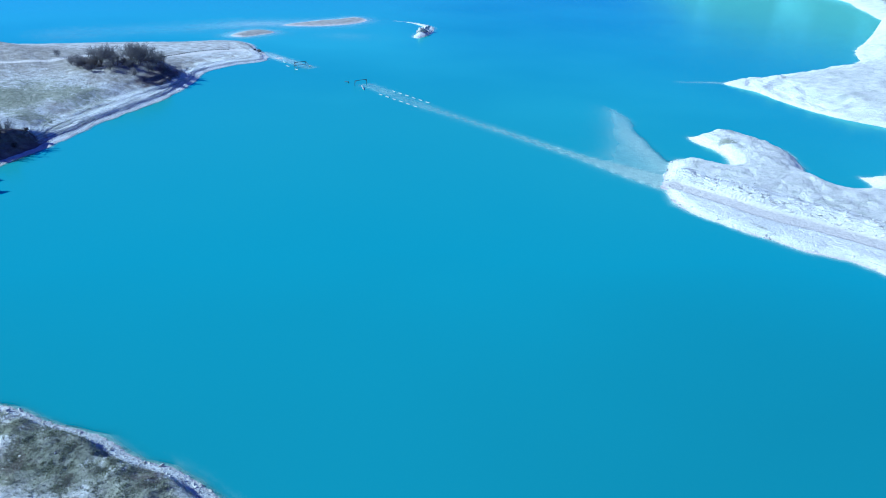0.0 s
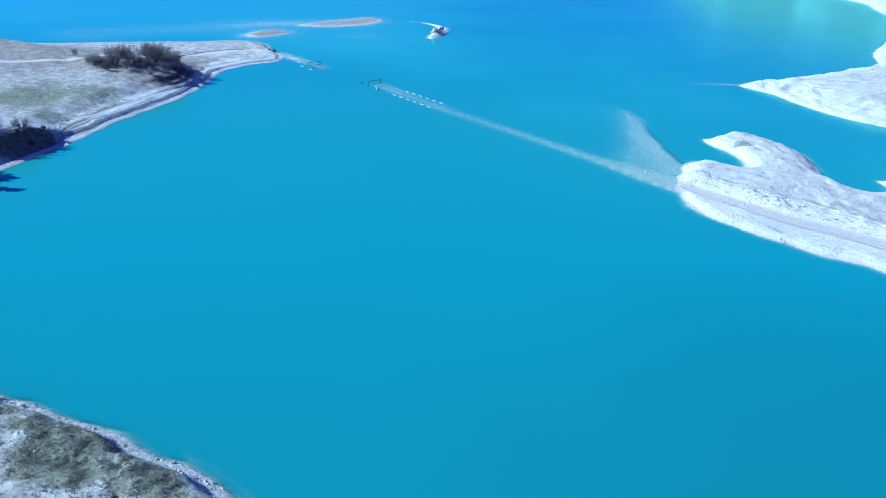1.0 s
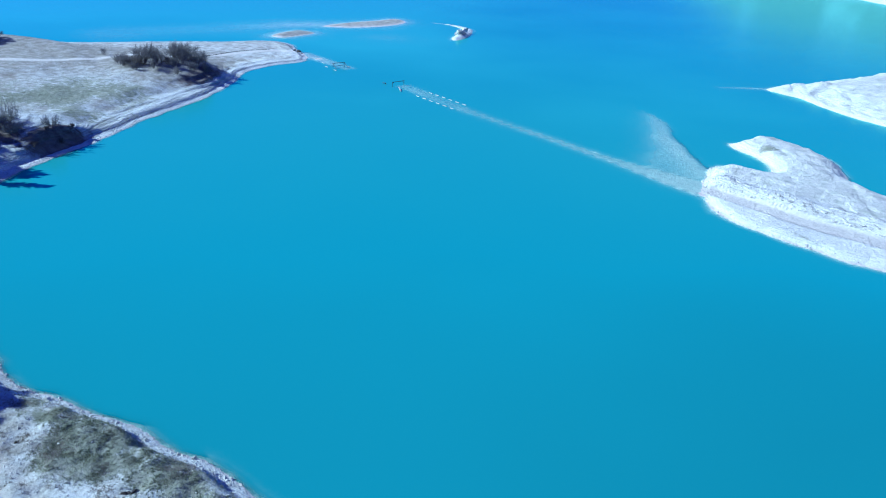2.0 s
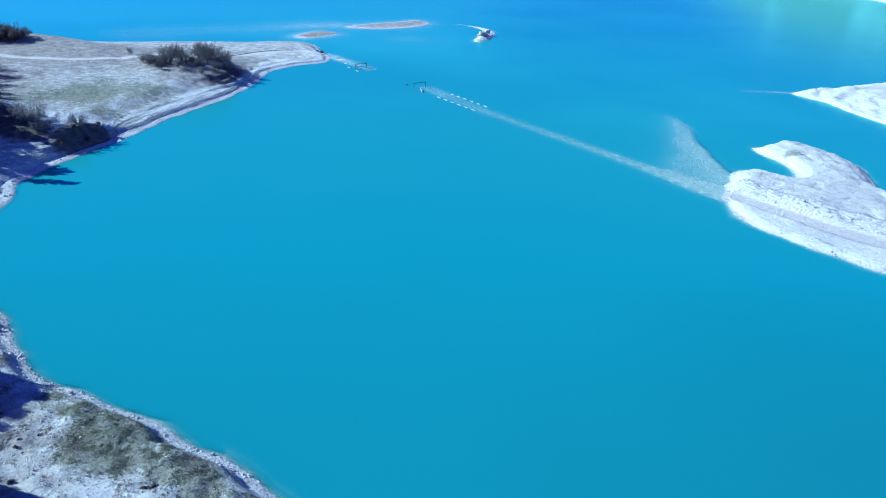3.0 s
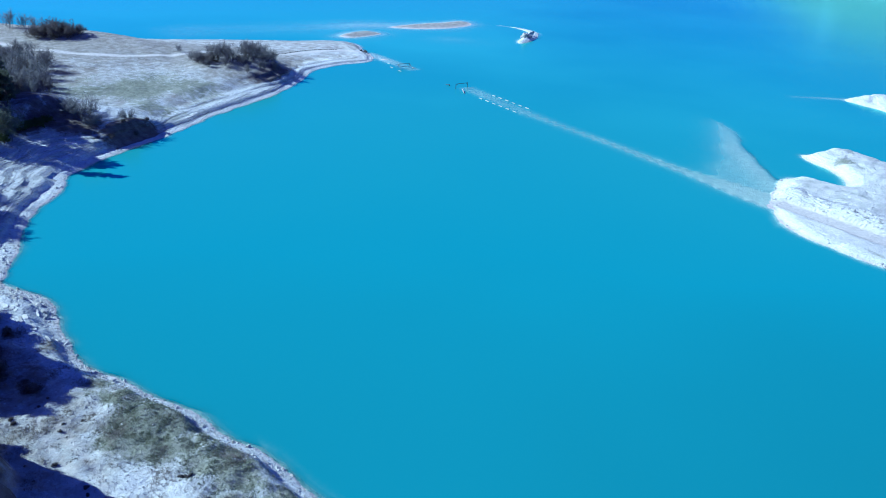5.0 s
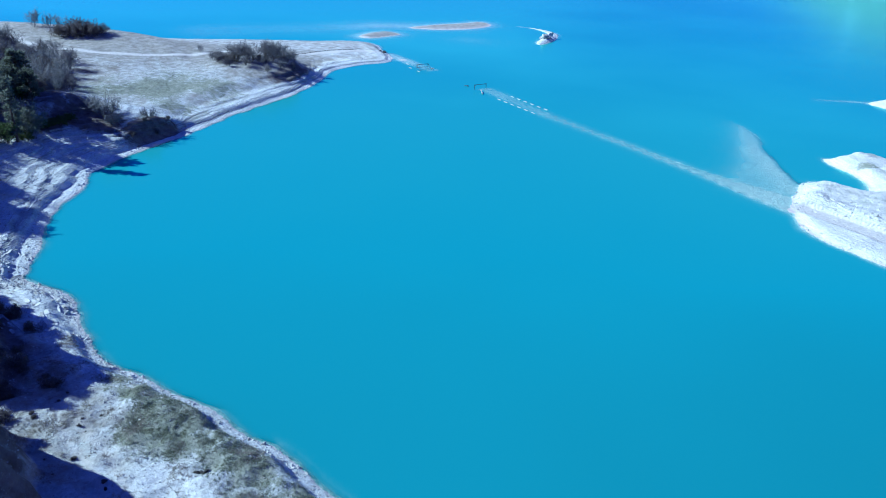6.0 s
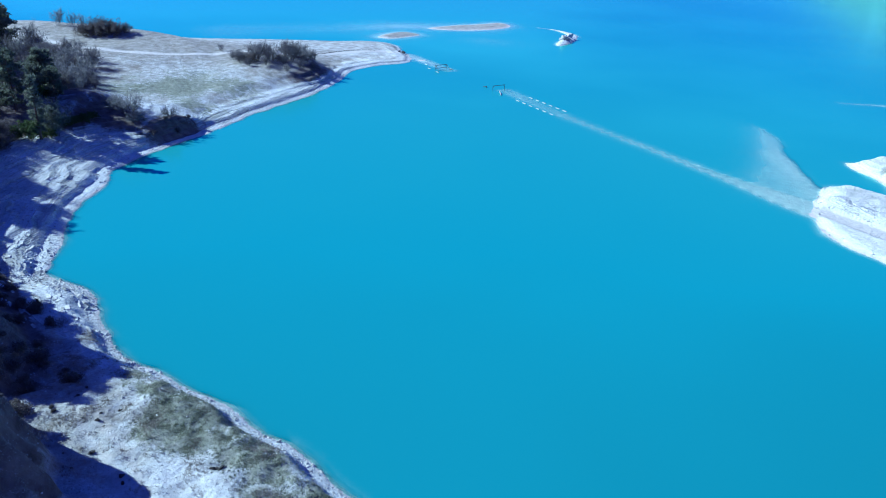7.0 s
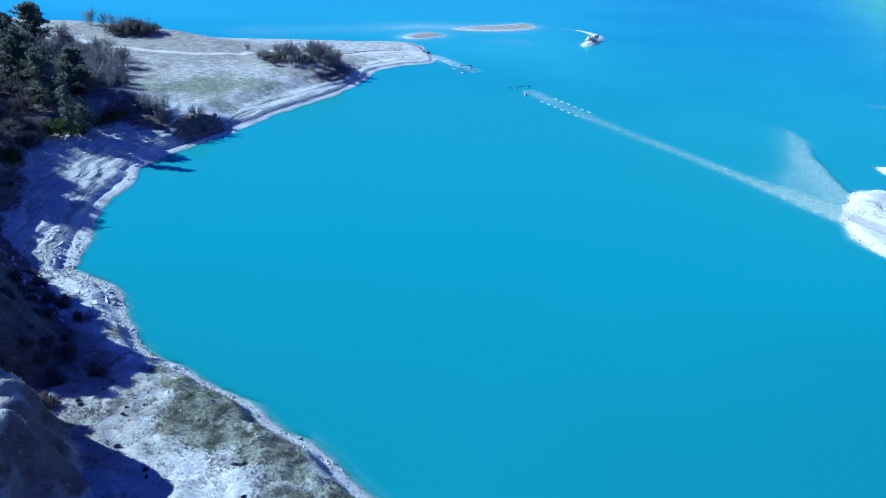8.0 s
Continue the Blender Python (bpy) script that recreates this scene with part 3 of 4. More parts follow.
GREY_LEAF = simple("grey_green_leaves", (0.10, 0.12, 0.085), (0.20, 0.22, 0.16), 0.8, 0.85, scatter=0.35, thin=0.4)
BROWN_LEAF = simple("withered_leaves", (0.065, 0.06, 0.06), (0.14, 0.125, 0.12), 0.8, 0.9, scatter=0.35, thin=0.4)


def unit(rng, up=0.0):
    v = Vector((rng.gauss(0, 1), rng.gauss(0, 1), rng.gauss(0, 1) + up))
    return v.normalized()


def bare_crown(rng, height, spread, stems, order=3, thick=0.05):
    """Stems that fork again and again into fine twigs: heavy rods, fine rods and the twig ends."""
    heavy, fine, ends = [], [], []

    def grow(p, way, length, r, depth):
        bends = 3 if depth > 1 else 2 if depth else 1
        for k in range(bends):
            way = (way + unit(rng, 0.5) * 0.22).normalized()
            q = p + way * (length / bends)
            r2 = max(r * 0.82, 0.014) if depth else 0.0
            (heavy if depth >= order else fine).append((p, q, r, r2))
            p, r = q, r2
            if depth > 0:
                for _ in range(3 if depth == 1 else 2):
                    grow(p, (way + unit(rng, 0.35) * 0.85).normalized(), length * rng.uniform(0.4, 0.65), max(r * 0.62, 0.022), depth - 1)
        ends.append(p)

    for _ in range(stems):
        w = rng.uniform(0, 2 * math.pi)
        lean = rng.uniform(0.05, 1.0) * spread / height
        base = Vector((math.cos(w), math.sin(w), 0)) * rng.uniform(0.02, 0.3) * spread
        way = Vector((math.cos(w) * lean, math.sin(w) * lean, 1)).normalized()
        grow(base - Vector((0, 0, 0.25)), way, height * rng.uniform(0.45, 0.68), thick * rng.uniform(0.7, 1.1), order)
    return heavy, fine, ends


def leaf_mesh(name, rng, centres, count, size, reach, droop=0.0):
    """Small pointed leaves scattered round each centre."""
    verts, faces = [], []
    for c in centres:
        for _ in range(count):
            p = c + unit(rng) * reach * rng.random() ** 0.5
            a, b = unit(rng, droop) * size * rng.uniform(0.6, 1.3), unit(rng) * size * 0.4
            k = len(verts)
            verts += [p - b, p + b, p + a + b * 0.3, p + a - b * 0.3]
            faces.append((k, k + 1, k + 2, k + 3))
    return mesh_of(name, verts, faces)


def shrub(name, label, seed, height, spread, stems, bark, leaf=None, leaves=0, size=0.16, order=2, category="shrub"):
    """A shrub: stems, a crown of twigs, and leaves where it still has them."""
    rng = random.Random(seed)
    heavy, fine, ends = bare_crown(rng, height, spread, stems, order, 0.022 + height * 0.006)
    root = tagged(new(name), label, category)
    if category == "tree":
        part("trunk", rods("trunk", heavy, 4), bark, root)
        heavy = []
    part("crown", rods("crown", heavy + fine, 3), bark, root)
    if leaf:
        part("foliage", leaf_mesh("foliage", rng, ends, leaves, size, 0.34, 0.3), leaf, root)
    return root


def pine(seed, height, spread, name="pine_tree", label="dark green pine tree with a ragged crown on the bank", leaf=None, count=9, size=0.4):
    """A tapered trunk, whorls of limbs, and tufts of needles or leaves with gaps between them."""
    rng = random.Random(seed)
    trunk, limbs, tufts = [], [], []
    p, n = Vector((0, 0, -0.4)), 9
    for k in range(n):
        q = Vector((rng.uniform(-0.1, 0.1) * k * 0.3, rng.uniform(-0.1, 0.1) * k * 0.3, (k + 1) / n * height))
        trunk.append((p, q, 0.022 * height * (1 - k / n) + 0.02, 0.022 * height * (1 - (k + 1) / n) + 0.02))
        p = q
    z = height * 0.14
    while z < height * 0.98:
        f = z / height
        reach = spread * min(1, f / 0.32) ** 0.6 * (1 - max(0, (f - 0.35) / 0.65) ** 2.2) ** 0.65 * rng.uniform(0.72, 1.12) + 0.2
        for _ in range(rng.choice((4, 5, 6))):
            w = rng.uniform(0, 2 * math.pi)
            length = reach * rng.uniform(0.55, 1.15)
            a = Vector((0, 0, z + rng.uniform(-0.2, 0.2)))
            b = a + Vector((math.cos(w) * length, math.sin(w) * length, length * rng.uniform(0.0, 0.42)))
            limbs.append((a, b, 0.03 + 0.012 * length, 0.012))
            for s in (0.4, 0.58, 0.72, 0.86, 1.0):
                tufts.append(a.lerp(b, s) + unit(rng) * 0.16)
                side = a.lerp(b, s) + Vector((-math.sin(w), math.cos(w), 0.15)) * rng.uniform(-0.42, 0.42) * length * (1.1 - s * 0.6)
                limbs.append((a.lerp(b, s * 0.85), side, 0.014, 0.006))
                tufts.append(side)
        z += height * rng.uniform(0.045, 0.07)
    tufts.append(Vector((0, 0, height)))
    root = tagged(new(name), label, "tree")
    stem = part("trunk", rods("trunk", trunk, 8), BARK, root)
    part("limb_frame", rods("limb_frame", limbs, 3), BARK, stem)
    part("crown", leaf_mesh("crown", rng, tufts, count, size, 0.36, 0.5), leaf or NEEDLES, root)
    return root


def drop_in(ob, x, y, turn=0.0, scale=1.0, sink=0.0):
    """Stands a thing on the ground."""
    ob.matrix_basis = Matrix.LocRotScale((x, y, ground_at(x, y) - sink), Euler((0, 0, turn)), (scale,) * 3)
    return ob


def again(ob, x, y, turn, scale, sink=0.0):
    """A copy of a thing on the ground at another place and of another size."""
    c = copy_thing(ob, pose(x, y, ground_at(x, y) - sink, 0, 0, math.degrees(turn)))
    c.scale = (scale,) * 3
    return c


# ---- the drowned road: guard stones and height portals ----
ROAD_ANGLE = math.degrees(math.atan2(-0.715, 0.70))


def guard_stone(seed):
    return tagged(part("guard_stone", slab("guard_stone", 1.55, 0.3, 0.6, 0.07, 0.012, seed), CONCRETE),
                  "whitish concrete guard stone at the drowned road's edge", "guard stone", "guard stones along the drowned road")


first = [guard_stone(k) for k in range(3)]
used = 0
for row, (x0, y0) in enumerate(((-16.69, 205.03), (-19.97, 200.25))):
    for k in range(6):
        x, y = x0 + k * (2.06 + 0.03 * row), y0 - k * 2.165
        m = pose(x, y, -0.51 + 0.03 * ((k * 7 + row) % 3), 0.6 * ((k * 5) % 3 - 1), 0.8 * ((k * 3 + row) % 3 - 1), ROAD_ANGLE + 1.5 * ((k * 4 + row) % 3 - 1))
        if used < 3:
            first[used].matrix_basis = m
        else:
            copy_thing(first[used % 3], m)
        used += 1
for x, y in ((-55.6, 236.6), (-53.2, 231.0), (-46.2, 233.2), (-49.5, 226.8)):
    copy_thing(first[used % 3], pose(x, y, -0.48, 0.5, 0.4, ROAD_ANGLE + 2))
    used += 1


def height_portal(x0, y0, x1, y1, top, braces):
    """Two posts and a beam over the road, with corner braces, standing on the road's bed."""
    root = tagged(new("height_portal"), "dark steel height portal standing in shallow water", "portal")
    root.matrix_basis = Matrix.Translation(((x0 + x1) / 2, (y0 + y1) / 2, 0))
    dx, dy = (x1 - x0) / 2, (y1 - y0) / 2
    for s in (-1, 1):
        part("post", rods("post", [((s * dx, s * dy, -1.3), (s * dx, s * dy, top), 0.065, 0.065)], 6, False), STEEL, root)
    part("beam", rods("beam", [((-dx * 1.04, -dy * 1.04, top), (dx * 1.04, dy * 1.04, top), 0.07, 0.07)], 6, False), STEEL, root)
    for s in (-1, 1):
        part("brace", rods("brace", [((s * dx, s * dy, top - 0.55), (s * dx * 0.72, s * dy * 0.72, top), 0.05, 0.05)], 5, False), STEEL, root)
    if braces:
        part("rail", rods("rail", [((-dx, -dy, 0.5), (dx, dy, 0.5), 0.06, 0.06)], 5, False), STEEL, root)
        for s in (-1, 1):
            part("stay", rods("stay", [((s * dx, s * dy, top - 0.1), (s * dx + 1.6, s * dy - 1.65, 0.02), 0.06, 0.06)], 5, False), STEEL, root)
    return root


height_portal(-28.6, 209.4, -25.5, 212.5, 1.4, False)
height_portal(-50.9, 230.1, -47.8, 233.2, 1.45, True)
barrier = tagged(new("fallen_barrier"), "whitish barrier plank leaning in the shallow water", "barrier")
part("plank", slab("plank", 3.6, 0.32, 0.07, 0.02), CONCRETE, barrier)
part("post", rods("post", [((1.5, 0, -1.2), (1.5, 0, 0.25), 0.07, 0.07)], 6, False), STEEL, barrier)
barrier.matrix_basis = pose(-25.9, 206.2, 0.28, 0, 7, -72)
stub = tagged(part("post_stump", rods("post_stump", [((0, 0, -1.8), (0, 0, 0.4), 0.16, 0.14), ((0, 0, 0.3), (-1.1, 0.3, 0.22), 0.09, 0.07)], 6, False), STEEL),
              "dark broken steel post sticking out of the water", "post")
stub.matrix_basis = pose(-31.0, 212.6, 0)


# ---- trees and shrubs of the west bank ----
pines = [pine(11, 12.5, 3.9), pine(12, 9.5, 3.2)]
for ob, (x, y, w, s) in zip(pines, ((-112.5, 119.5, 0.3, 1.0), (-116.0, 132.0, 1.2, 0.95))):
    drop_in(ob, x, y, w, s)
for k, x, y, w, s in ((0, -122.5, 124.5, 2.1, 1.05), (1, -110.5, 128.5, 5.0, 0.72), (0, -150.0, 150.0, 0.5, 1.1), (0, -157.0, 157.0, 1.9, 1.05), (1, -164.0, 174.0, 2.9, 1.3), (0, -169.0, 180.0, 4.4, 1.0)):
    again(pines[k], x, y, w, s)

willow = shrub("bare_willow", "leafless dark willow thicket on the point", 21, 5.0, 3.8, 12, TWIG, order=3)
drop_in(willow, -96.1, 193.5, 0.2)
WILLOWS = [(-104.5, 198.5, 0.8), (-101.0, 202.0, 0.95), (-102.0, 196.5, 0.7), (-97.0, 203.5, 1.08), (-94.8, 200.5, 0.9), (-93.5, 206.5, 1.15), (-90.0, 204.5, 0.9),
           (-90.0, 210.5, 1.1), (-86.8, 207.5, 0.85), (-94.5, 211.5, 1.0), (-107.5, 201.5, 0.55), (-98.5, 194.0, 0.5), (-94.0, 196.5, 0.62), (-86.5, 212.0, 0.8), (-90.5, 200.0, 0.62), (-88.0, 196.0, 0.5), (-85.5, 201.5, 0.62), (-83.5, 206.5, 0.6)]
for k, (x, y, s) in enumerate(WILLOWS):
    again(willow, x + 2.5, y - 6.0, 1.3 * k, 0.9 * s, 0.05)
bare = shrub("bare_tree", "leafless greyish tree with a wide crown", 22, 5.6, 4.0, 7, GREY_TWIG, order=3, category="tree")
drop_in(bare, -121.0, 141.0, 0.0)
for k, (x, y, s) in enumerate([(-128.5, 148.0, 0.95), (-119.5, 148.5, 0.85), (-114.0, 138.5, 0.7), (-134.0, 137.0, 1.25), (-136.5, 127.0, 1.3), (-141.0, 146.0, 1.1),
                               (-126.0, 115.0, 1.0), (-110.5, 135.5, 0.55), (-168.8, 203.5, 0.95), (-163.5, 204.5, 0.8), (-160.0, 205.0, 0.75), (-112.5, 203.5, 0.42), (-91.0, 203.5, 0.62), (-88.5, 208.0, 0.7), (-92.5, 209.0, 0.75), (-86.5, 202.5, 0.5)]):
    again(bare, x, y, 0.9 * k + 0.4, s, 0.05)

broom = shrub("grey_bush", "rounded grey-purple bush with fine bare twigs", 23, 2.9, 3.4, 34, GREY_TWIG, order=2)
drop_in(broom, -98.3, 134.2, 0.5, 1.6)
for k, (x, y, s) in enumerate([(-90.8, 138.8, 0.8), (-95.0, 132.0, 0.9), (-101.5, 134.5, 0.95), (-106.5, 99.0, 0.7), (-112.5, 104.0, 0.9),
                               (-111.0, 122.5, 1.0), (-117.0, 108.5, 1.1), (-121.0, 106.0, 1.3), (-95.0, 87.0, 0.9), (-91.5, 79.5, 0.9),
                               (-124.6, 149.5, 1.7), (-121.5, 145.0, 1.6), (-127.5, 155.0, 1.75), (-118.6, 141.0, 1.5), (-131.0, 160.0, 1.7), (-136.0, 164.5, 1.6)]):
    again(broom, x, y, 1.7 * k, s, 0.04)

hill_bush = shrub("dark_bush", "dense dark bush with withered leaves on dry ground", 24, 3.4, 4.4, 18, TWIG, BROWN_LEAF, 4, 0.22, order=2)
drop_in(hill_bush, -154.0, 200.5, 0.0, 1.2)
for k, (x, y, s) in enumerate([(-150.0, 202.5, 1.25), (-157.0, 199.8, 0.95), (-146.8, 204.5, 0.95), (-152.5, 203.5, 1.35), (-100.5, 194.0, 0.75), (-97.0, 192.0, 0.7), (-90.0, 197.0, 0.6), (-121.0, 146.5, 1.0), (-125.0, 152.0, 1.1), (-129.0, 157.5, 1.1), (-118.0, 141.5, 0.9), (-116.0, 136.5, 0.8), (-133.5, 162.5, 1.1), (-116.0, 116.5, 0.9), (-124.0, 120.5, 1.1), (-106.0, 106.5, 0.95), (-107.5, 103.0, 0.9), (-105.0, 100.2, 0.8), (-109.0, 109.5, 1.0), (-103.5, 97.0, 0.75), (-101.0, 94.0, 0.7), (-110.5, 106.5, 0.8), (-114.0, 109.0, 0.7), (-113.0, 102.0, 0.6), (-117.5, 104.5, 0.8), (-109.0, 100.5, 0.5), (-118.0, 98.5, 0.8), (-112.0, 95.5, 0.6), (-107.0, 95.0, 0.5), (-121.0, 112.5, 0.9), (-104.5, 91.5, 0.55), (-109.5, 90.0, 0.7), (-101.0, 88.0, 0.5), (-106.0, 85.5, 0.7)]):
    again(hill_bush, x, y, 2.3 * k, s, 0.04)

green = shrub("green_bush", "bright green rounded bush on the bank's edge", 25, 3.6, 3.0, 14, BARK, LEAF, 12, 0.26, order=2)
drop_in(green, -104.4, 112.6, 0.0, 1.0)
for k, (x, y, s) in enumerate([(-104.6, 122.6, 0.5), (-103.8, 124.6, 0.48), (-103.0, 126.6, 0.52), (-102.4, 128.4, 0.42), (-100.6, 96.0, 0.8), (-113.0, 127.0, 0.9), (-103.0, 116.5, 0.6)]):
    again(green, x, y, 1.1 * k, s, 0.04)

pale = shrub("pale_poplar", "young pale grey-green poplar with thin foliage", 26, 6.4, 1.6, 7, GREY_TWIG, GREY_LEAF, 4, 0.2, order=3, category="tree")
drop_in(pale, -117.5, 134.0, 0.0)
slender = pine(27, 12.6, 1.5, "slender_poplar", "tall slender pale grey-green poplar above the slope", GREY_LEAF, 6, 0.3)
drop_in(slender, -103.4, 114.4)
for k, (x, y, s) in enumerate([(-102.8, 118.4, 1.05), (-116.5, 129.5, 0.95), (-105.5, 118.0, 0.5), (-126.5, 131.0, 1.1)]):
    again(pale, x, y, 1.9 * k + 0.7, s, 0.04)

# the wood on the bank's shoulder
rng = random.Random(17)
kinds = [willow, willow, willow, bare, bare, hill_bush, willow, pines[0], green, pale, broom]
planted = []
for k, (x, y, s) in enumerate([(-136, 163, 1.0), (-131, 158, 1.0), (-127, 153, 0.95), (-123.5, 149, 0.95), (-141, 167, 1.0), (-147, 171, 0.9), (-153, 175, 0.9), (-119, 144, 0.85), (-116.5, 139.5, 0.8), (-129, 149, 0.9), (-124, 143, 0.9), (-158, 179, 1.1), (-163, 183, 1.2), (-160, 168, 1.3), (-155, 165, 1.2), (-149, 163, 1.2), (-152, 172, 1.0), (-134, 171, 0.9), (-139, 173.5, 0.95), (-145, 177, 0.9), (-130, 166, 0.95), (-125.5, 160, 0.9), (-121, 154, 0.8), (-117, 149, 0.7)]):
    again(willow if k % 3 else bare, x, y, 2.2 * k, s, 0.05)
    planted.append((x, y))
while len(planted) < 90:
    x, y = rng.uniform(-188, -94), rng.uniform(84, 188)
    if not inside(np.array([x]), np.array([y]), WOOD)[0] or any(math.hypot(x - a, y - b) < 2.6 for a, b in planted):
        continue
    planted.append((x, y))
    kind = kinds[rng.randrange(len(kinds))]
    if kind in pines and (x > -126 or y > 160):
        kind = willow
    again(kind, x, y, rng.uniform(0, 6.28), rng.uniform(0.6, 1.0) * (0.6 if x > -112 else 1.0), 0.05)

# low dark scrub on the shaded flank
scrub = [shrub("dark_scrub", "low dark scrub on the shaded marl flank", 31, 1.3, 1.7, 9, TWIG, BROWN_LEAF, 3, 0.17, order=2),
         shrub("dark_scrub", "low dark scrub on the shaded marl flank", 32, 1.0, 1.9, 9, TWIG, BROWN_LEAF, 3, 0.15, order=2)]
rng = random.Random(5)
spots = []
while len(spots) < 120:
    x, y = rng.uniform(-88, -47), rng.uniform(42, 80)
    foot = np.interp(y, [42, 48, 57, 67, 76, 84], [-49, -48.5, -54, -65, -80, -90])
    if x < foot + (1.5 if y < 64 else -5.0) and x > foot - 24 and noise.noise(Vector((x * 0.16, y * 0.16, 3))) > -0.12:
        spots.append((x, y))
for k, (x, y) in enumerate(spots):
    if k < 2:
        drop_in(scrub[k], x, y)
    else:
        again(scrub[k % 2], x, y, rng.uniform(0, 6), rng.uniform(0.4, 1.1), 0.04)
for k in range(26):
    x, y = rng.uniform(-54, -40), rng.uniform(38, 57)
    if ground_at(x, y) > 0.9 and cover_at("turf", x, y) < 0.25:
        again(scrub[k % 2], x, y, rng.uniform(0, 6), rng.uniform(0.14, 0.3), 0.03)
for k in range(90):
    x, y = rng.uniform(-124, -88), rng.uniform(78, 106)
    foot = np.interp(y, [76, 82, 86, 90, 95, 100, 106], [-86, -91, -91, -93, -98, -103, -108])
    if foot - 22 < x < foot - 1:
        again(scrub[k % 2], x, y, rng.uniform(0, 6), rng.uniform(0.5, 1.2), 0.04)
for k in range(5):
    x, y = -88.2 + rng.uniform(-2.5, 1.2), rng.uniform(131, 143)
    if ground_at(x, y) > 0.8:
        again(scrub[k % 2], x, y, rng.uniform(0, 6), rng.uniform(0.5, 1.0), 0.03)
for ob in [o for o in scene.objects if o.name.startswith("dark_scrub") and o.parent is None]:
    tagged(ob, group="scrub on the shaded flank")
for ob in [o for o in scene.objects if o.name.startswith("bare_willow") and o.parent is None]:
    tagged(ob, group="willow thicket")


# ---- stones ----
STONES = [stone("rock", k, 0.55 + 0.12 * (k % 4), 0.5, 2) for k in range(6)]
SLABS = [stone("marl_slab", 40 + k, 0.34, 0.4, 2) for k in range(4)]


def lay_stone(kind, k, x, y, size, turn, name, label, group, sink=0.08):
    ob = part(name, kind[k % len(kind)], ROCK)
    ob.matrix_basis = Matrix.LocRotScale((x, y, ground_at(x, y) - sink * size), Euler((0, 0, turn)), (size, size * (0.7 + 0.3 * math.sin(k * 2.1) ** 2), size * (0.8 + 0.3 * math.cos(k) ** 2)))
    return tagged(ob, label, "rock", group)


rng = random.Random(9)
run = [p for p in WEST if 44 < p[1] < 76 and -74 < p[0] < -12]
for k in range(150):
    i = rng.randrange(len(run) - 1)
    f = rng.random()
    x, y = run[i][0] * (1 - f) + run[i + 1][0] * f, run[i][1] * (1 - f) + run[i + 1][1] * f
    off = rng.gauss(0.7, 0.7)
    x, y = x - off * 0.55, y - off * 0.8
    if -0.25 < ground_at(x, y) < 1.3:
        lay_stone(STONES, k, x, y, 0.18 + 0.42 * rng.random() ** 2 + (0.2 if k % 9 == 0 else 0), rng.uniform(0, 6), "rock", "pale angular marl rock on the water's edge", "rocks along the near shore")
for k in range(90):
    x, y = rng.uniform(-86, -64), rng.uniform(70, 92)
    if 0.15 < ground_at(x, y) < 4.5:
        lay_stone(SLABS if k % 3 else STONES, k, x, y, 0.2 + 0.42 * rng.random() ** 2, rng.uniform(0, 6), "fallen_slab", "broken pale marl slab lying on the bank", "fallen slabs below the slope")
for k in range(40):
    x, y = rng.uniform(-54, -18), rng.uniform(36, 60)
    if ground_at(x, y) > 0.8:
        lay_stone(STONES, k, x, y, 0.15 + 0.3 * rng.random() ** 2, rng.uniform(0, 6), "rock", "small pale rock lying on the flat", "rocks on the flat")
for k in range(110):
    x = rng.uniform(52, 112)
    y = float(np.interp(x, EAST_ROAD[:, 0], EAST_ROAD[:, 1])) + rng.gauss(6.0, 0.9)
    if ground_at(x, y) > 0.3:
        lay_stone(SLABS if k % 4 else STONES, k, x, y, 0.35 + 1.0 * rng.random() ** 2, rng.uniform(0, 6), "bank_stone", "whitish marl stone broken out of the bank", "stones of the east bank")
for k in range(36):
    i = rng.randrange(5, 30)
    x, y = EAST[i][0] + rng.uniform(0, 1.2), EAST[i][1] + rng.uniform(0, 1.5)
    if ground_at(x, y) > -0.2:
        lay_stone(STONES, k, x, y, rng.uniform(0.3, 0.9), rng.uniform(0, 6), "rock", "white rock on the island's shore", "rocks along the island")
for k in range(9):
    x, y = -12.4 + rng.gauss(0, 1.0), 308 + rng.gauss(0, 4.5)
    if ground_at(x, y) > 0:
        lay_stone(STONES, k, x, y, rng.uniform(2.0, 4.4), rng.uniform(0, 6), "islet_rock", "big pale rock of the small islet", "rocks of the islet", -0.05)
for k in range(9):
    x = 59 + 4.4 * k + rng.uniform(-1.5, 1.5)
    y = float(np.interp(x, EAST_ROAD[:, 0], EAST_ROAD[:, 1])) + rng.uniform(5.2, 7.2)
    ob = lay_stone(SLABS, k, x, y, rng.uniform(1.1, 2.1), rng.uniform(-1.2, -0.4), "bank_ledge", "broken white marl ledge of the island's bank", "ledges of the east bank", 0.02)
    ob.rotation_euler = (rng.uniform(-0.3, 0.1), rng.uniform(-0.2, 0.2), rng.uniform(-1.2, -0.4))
for k, (x, y, s) in enumerate(((-60.6, 69.0, 1.5), (-62.2, 70.0, 1.2), (-59.6, 67.9, 1.0), (-52.6, 61.0, 0.9), (-50.9, 59.6, 0.8))):
    lay_stone(STONES, k + 1, x, y, s, 0.8 * k, "shore_boulder", "big grey marl boulder at the water's edge", "boulders of the near shore", 0.12)
DARK = simple("dark_wet_stone", (0.012, 0.011, 0.01), (0.035, 0.031, 0.028), 1.5, 0.85, 0.05)
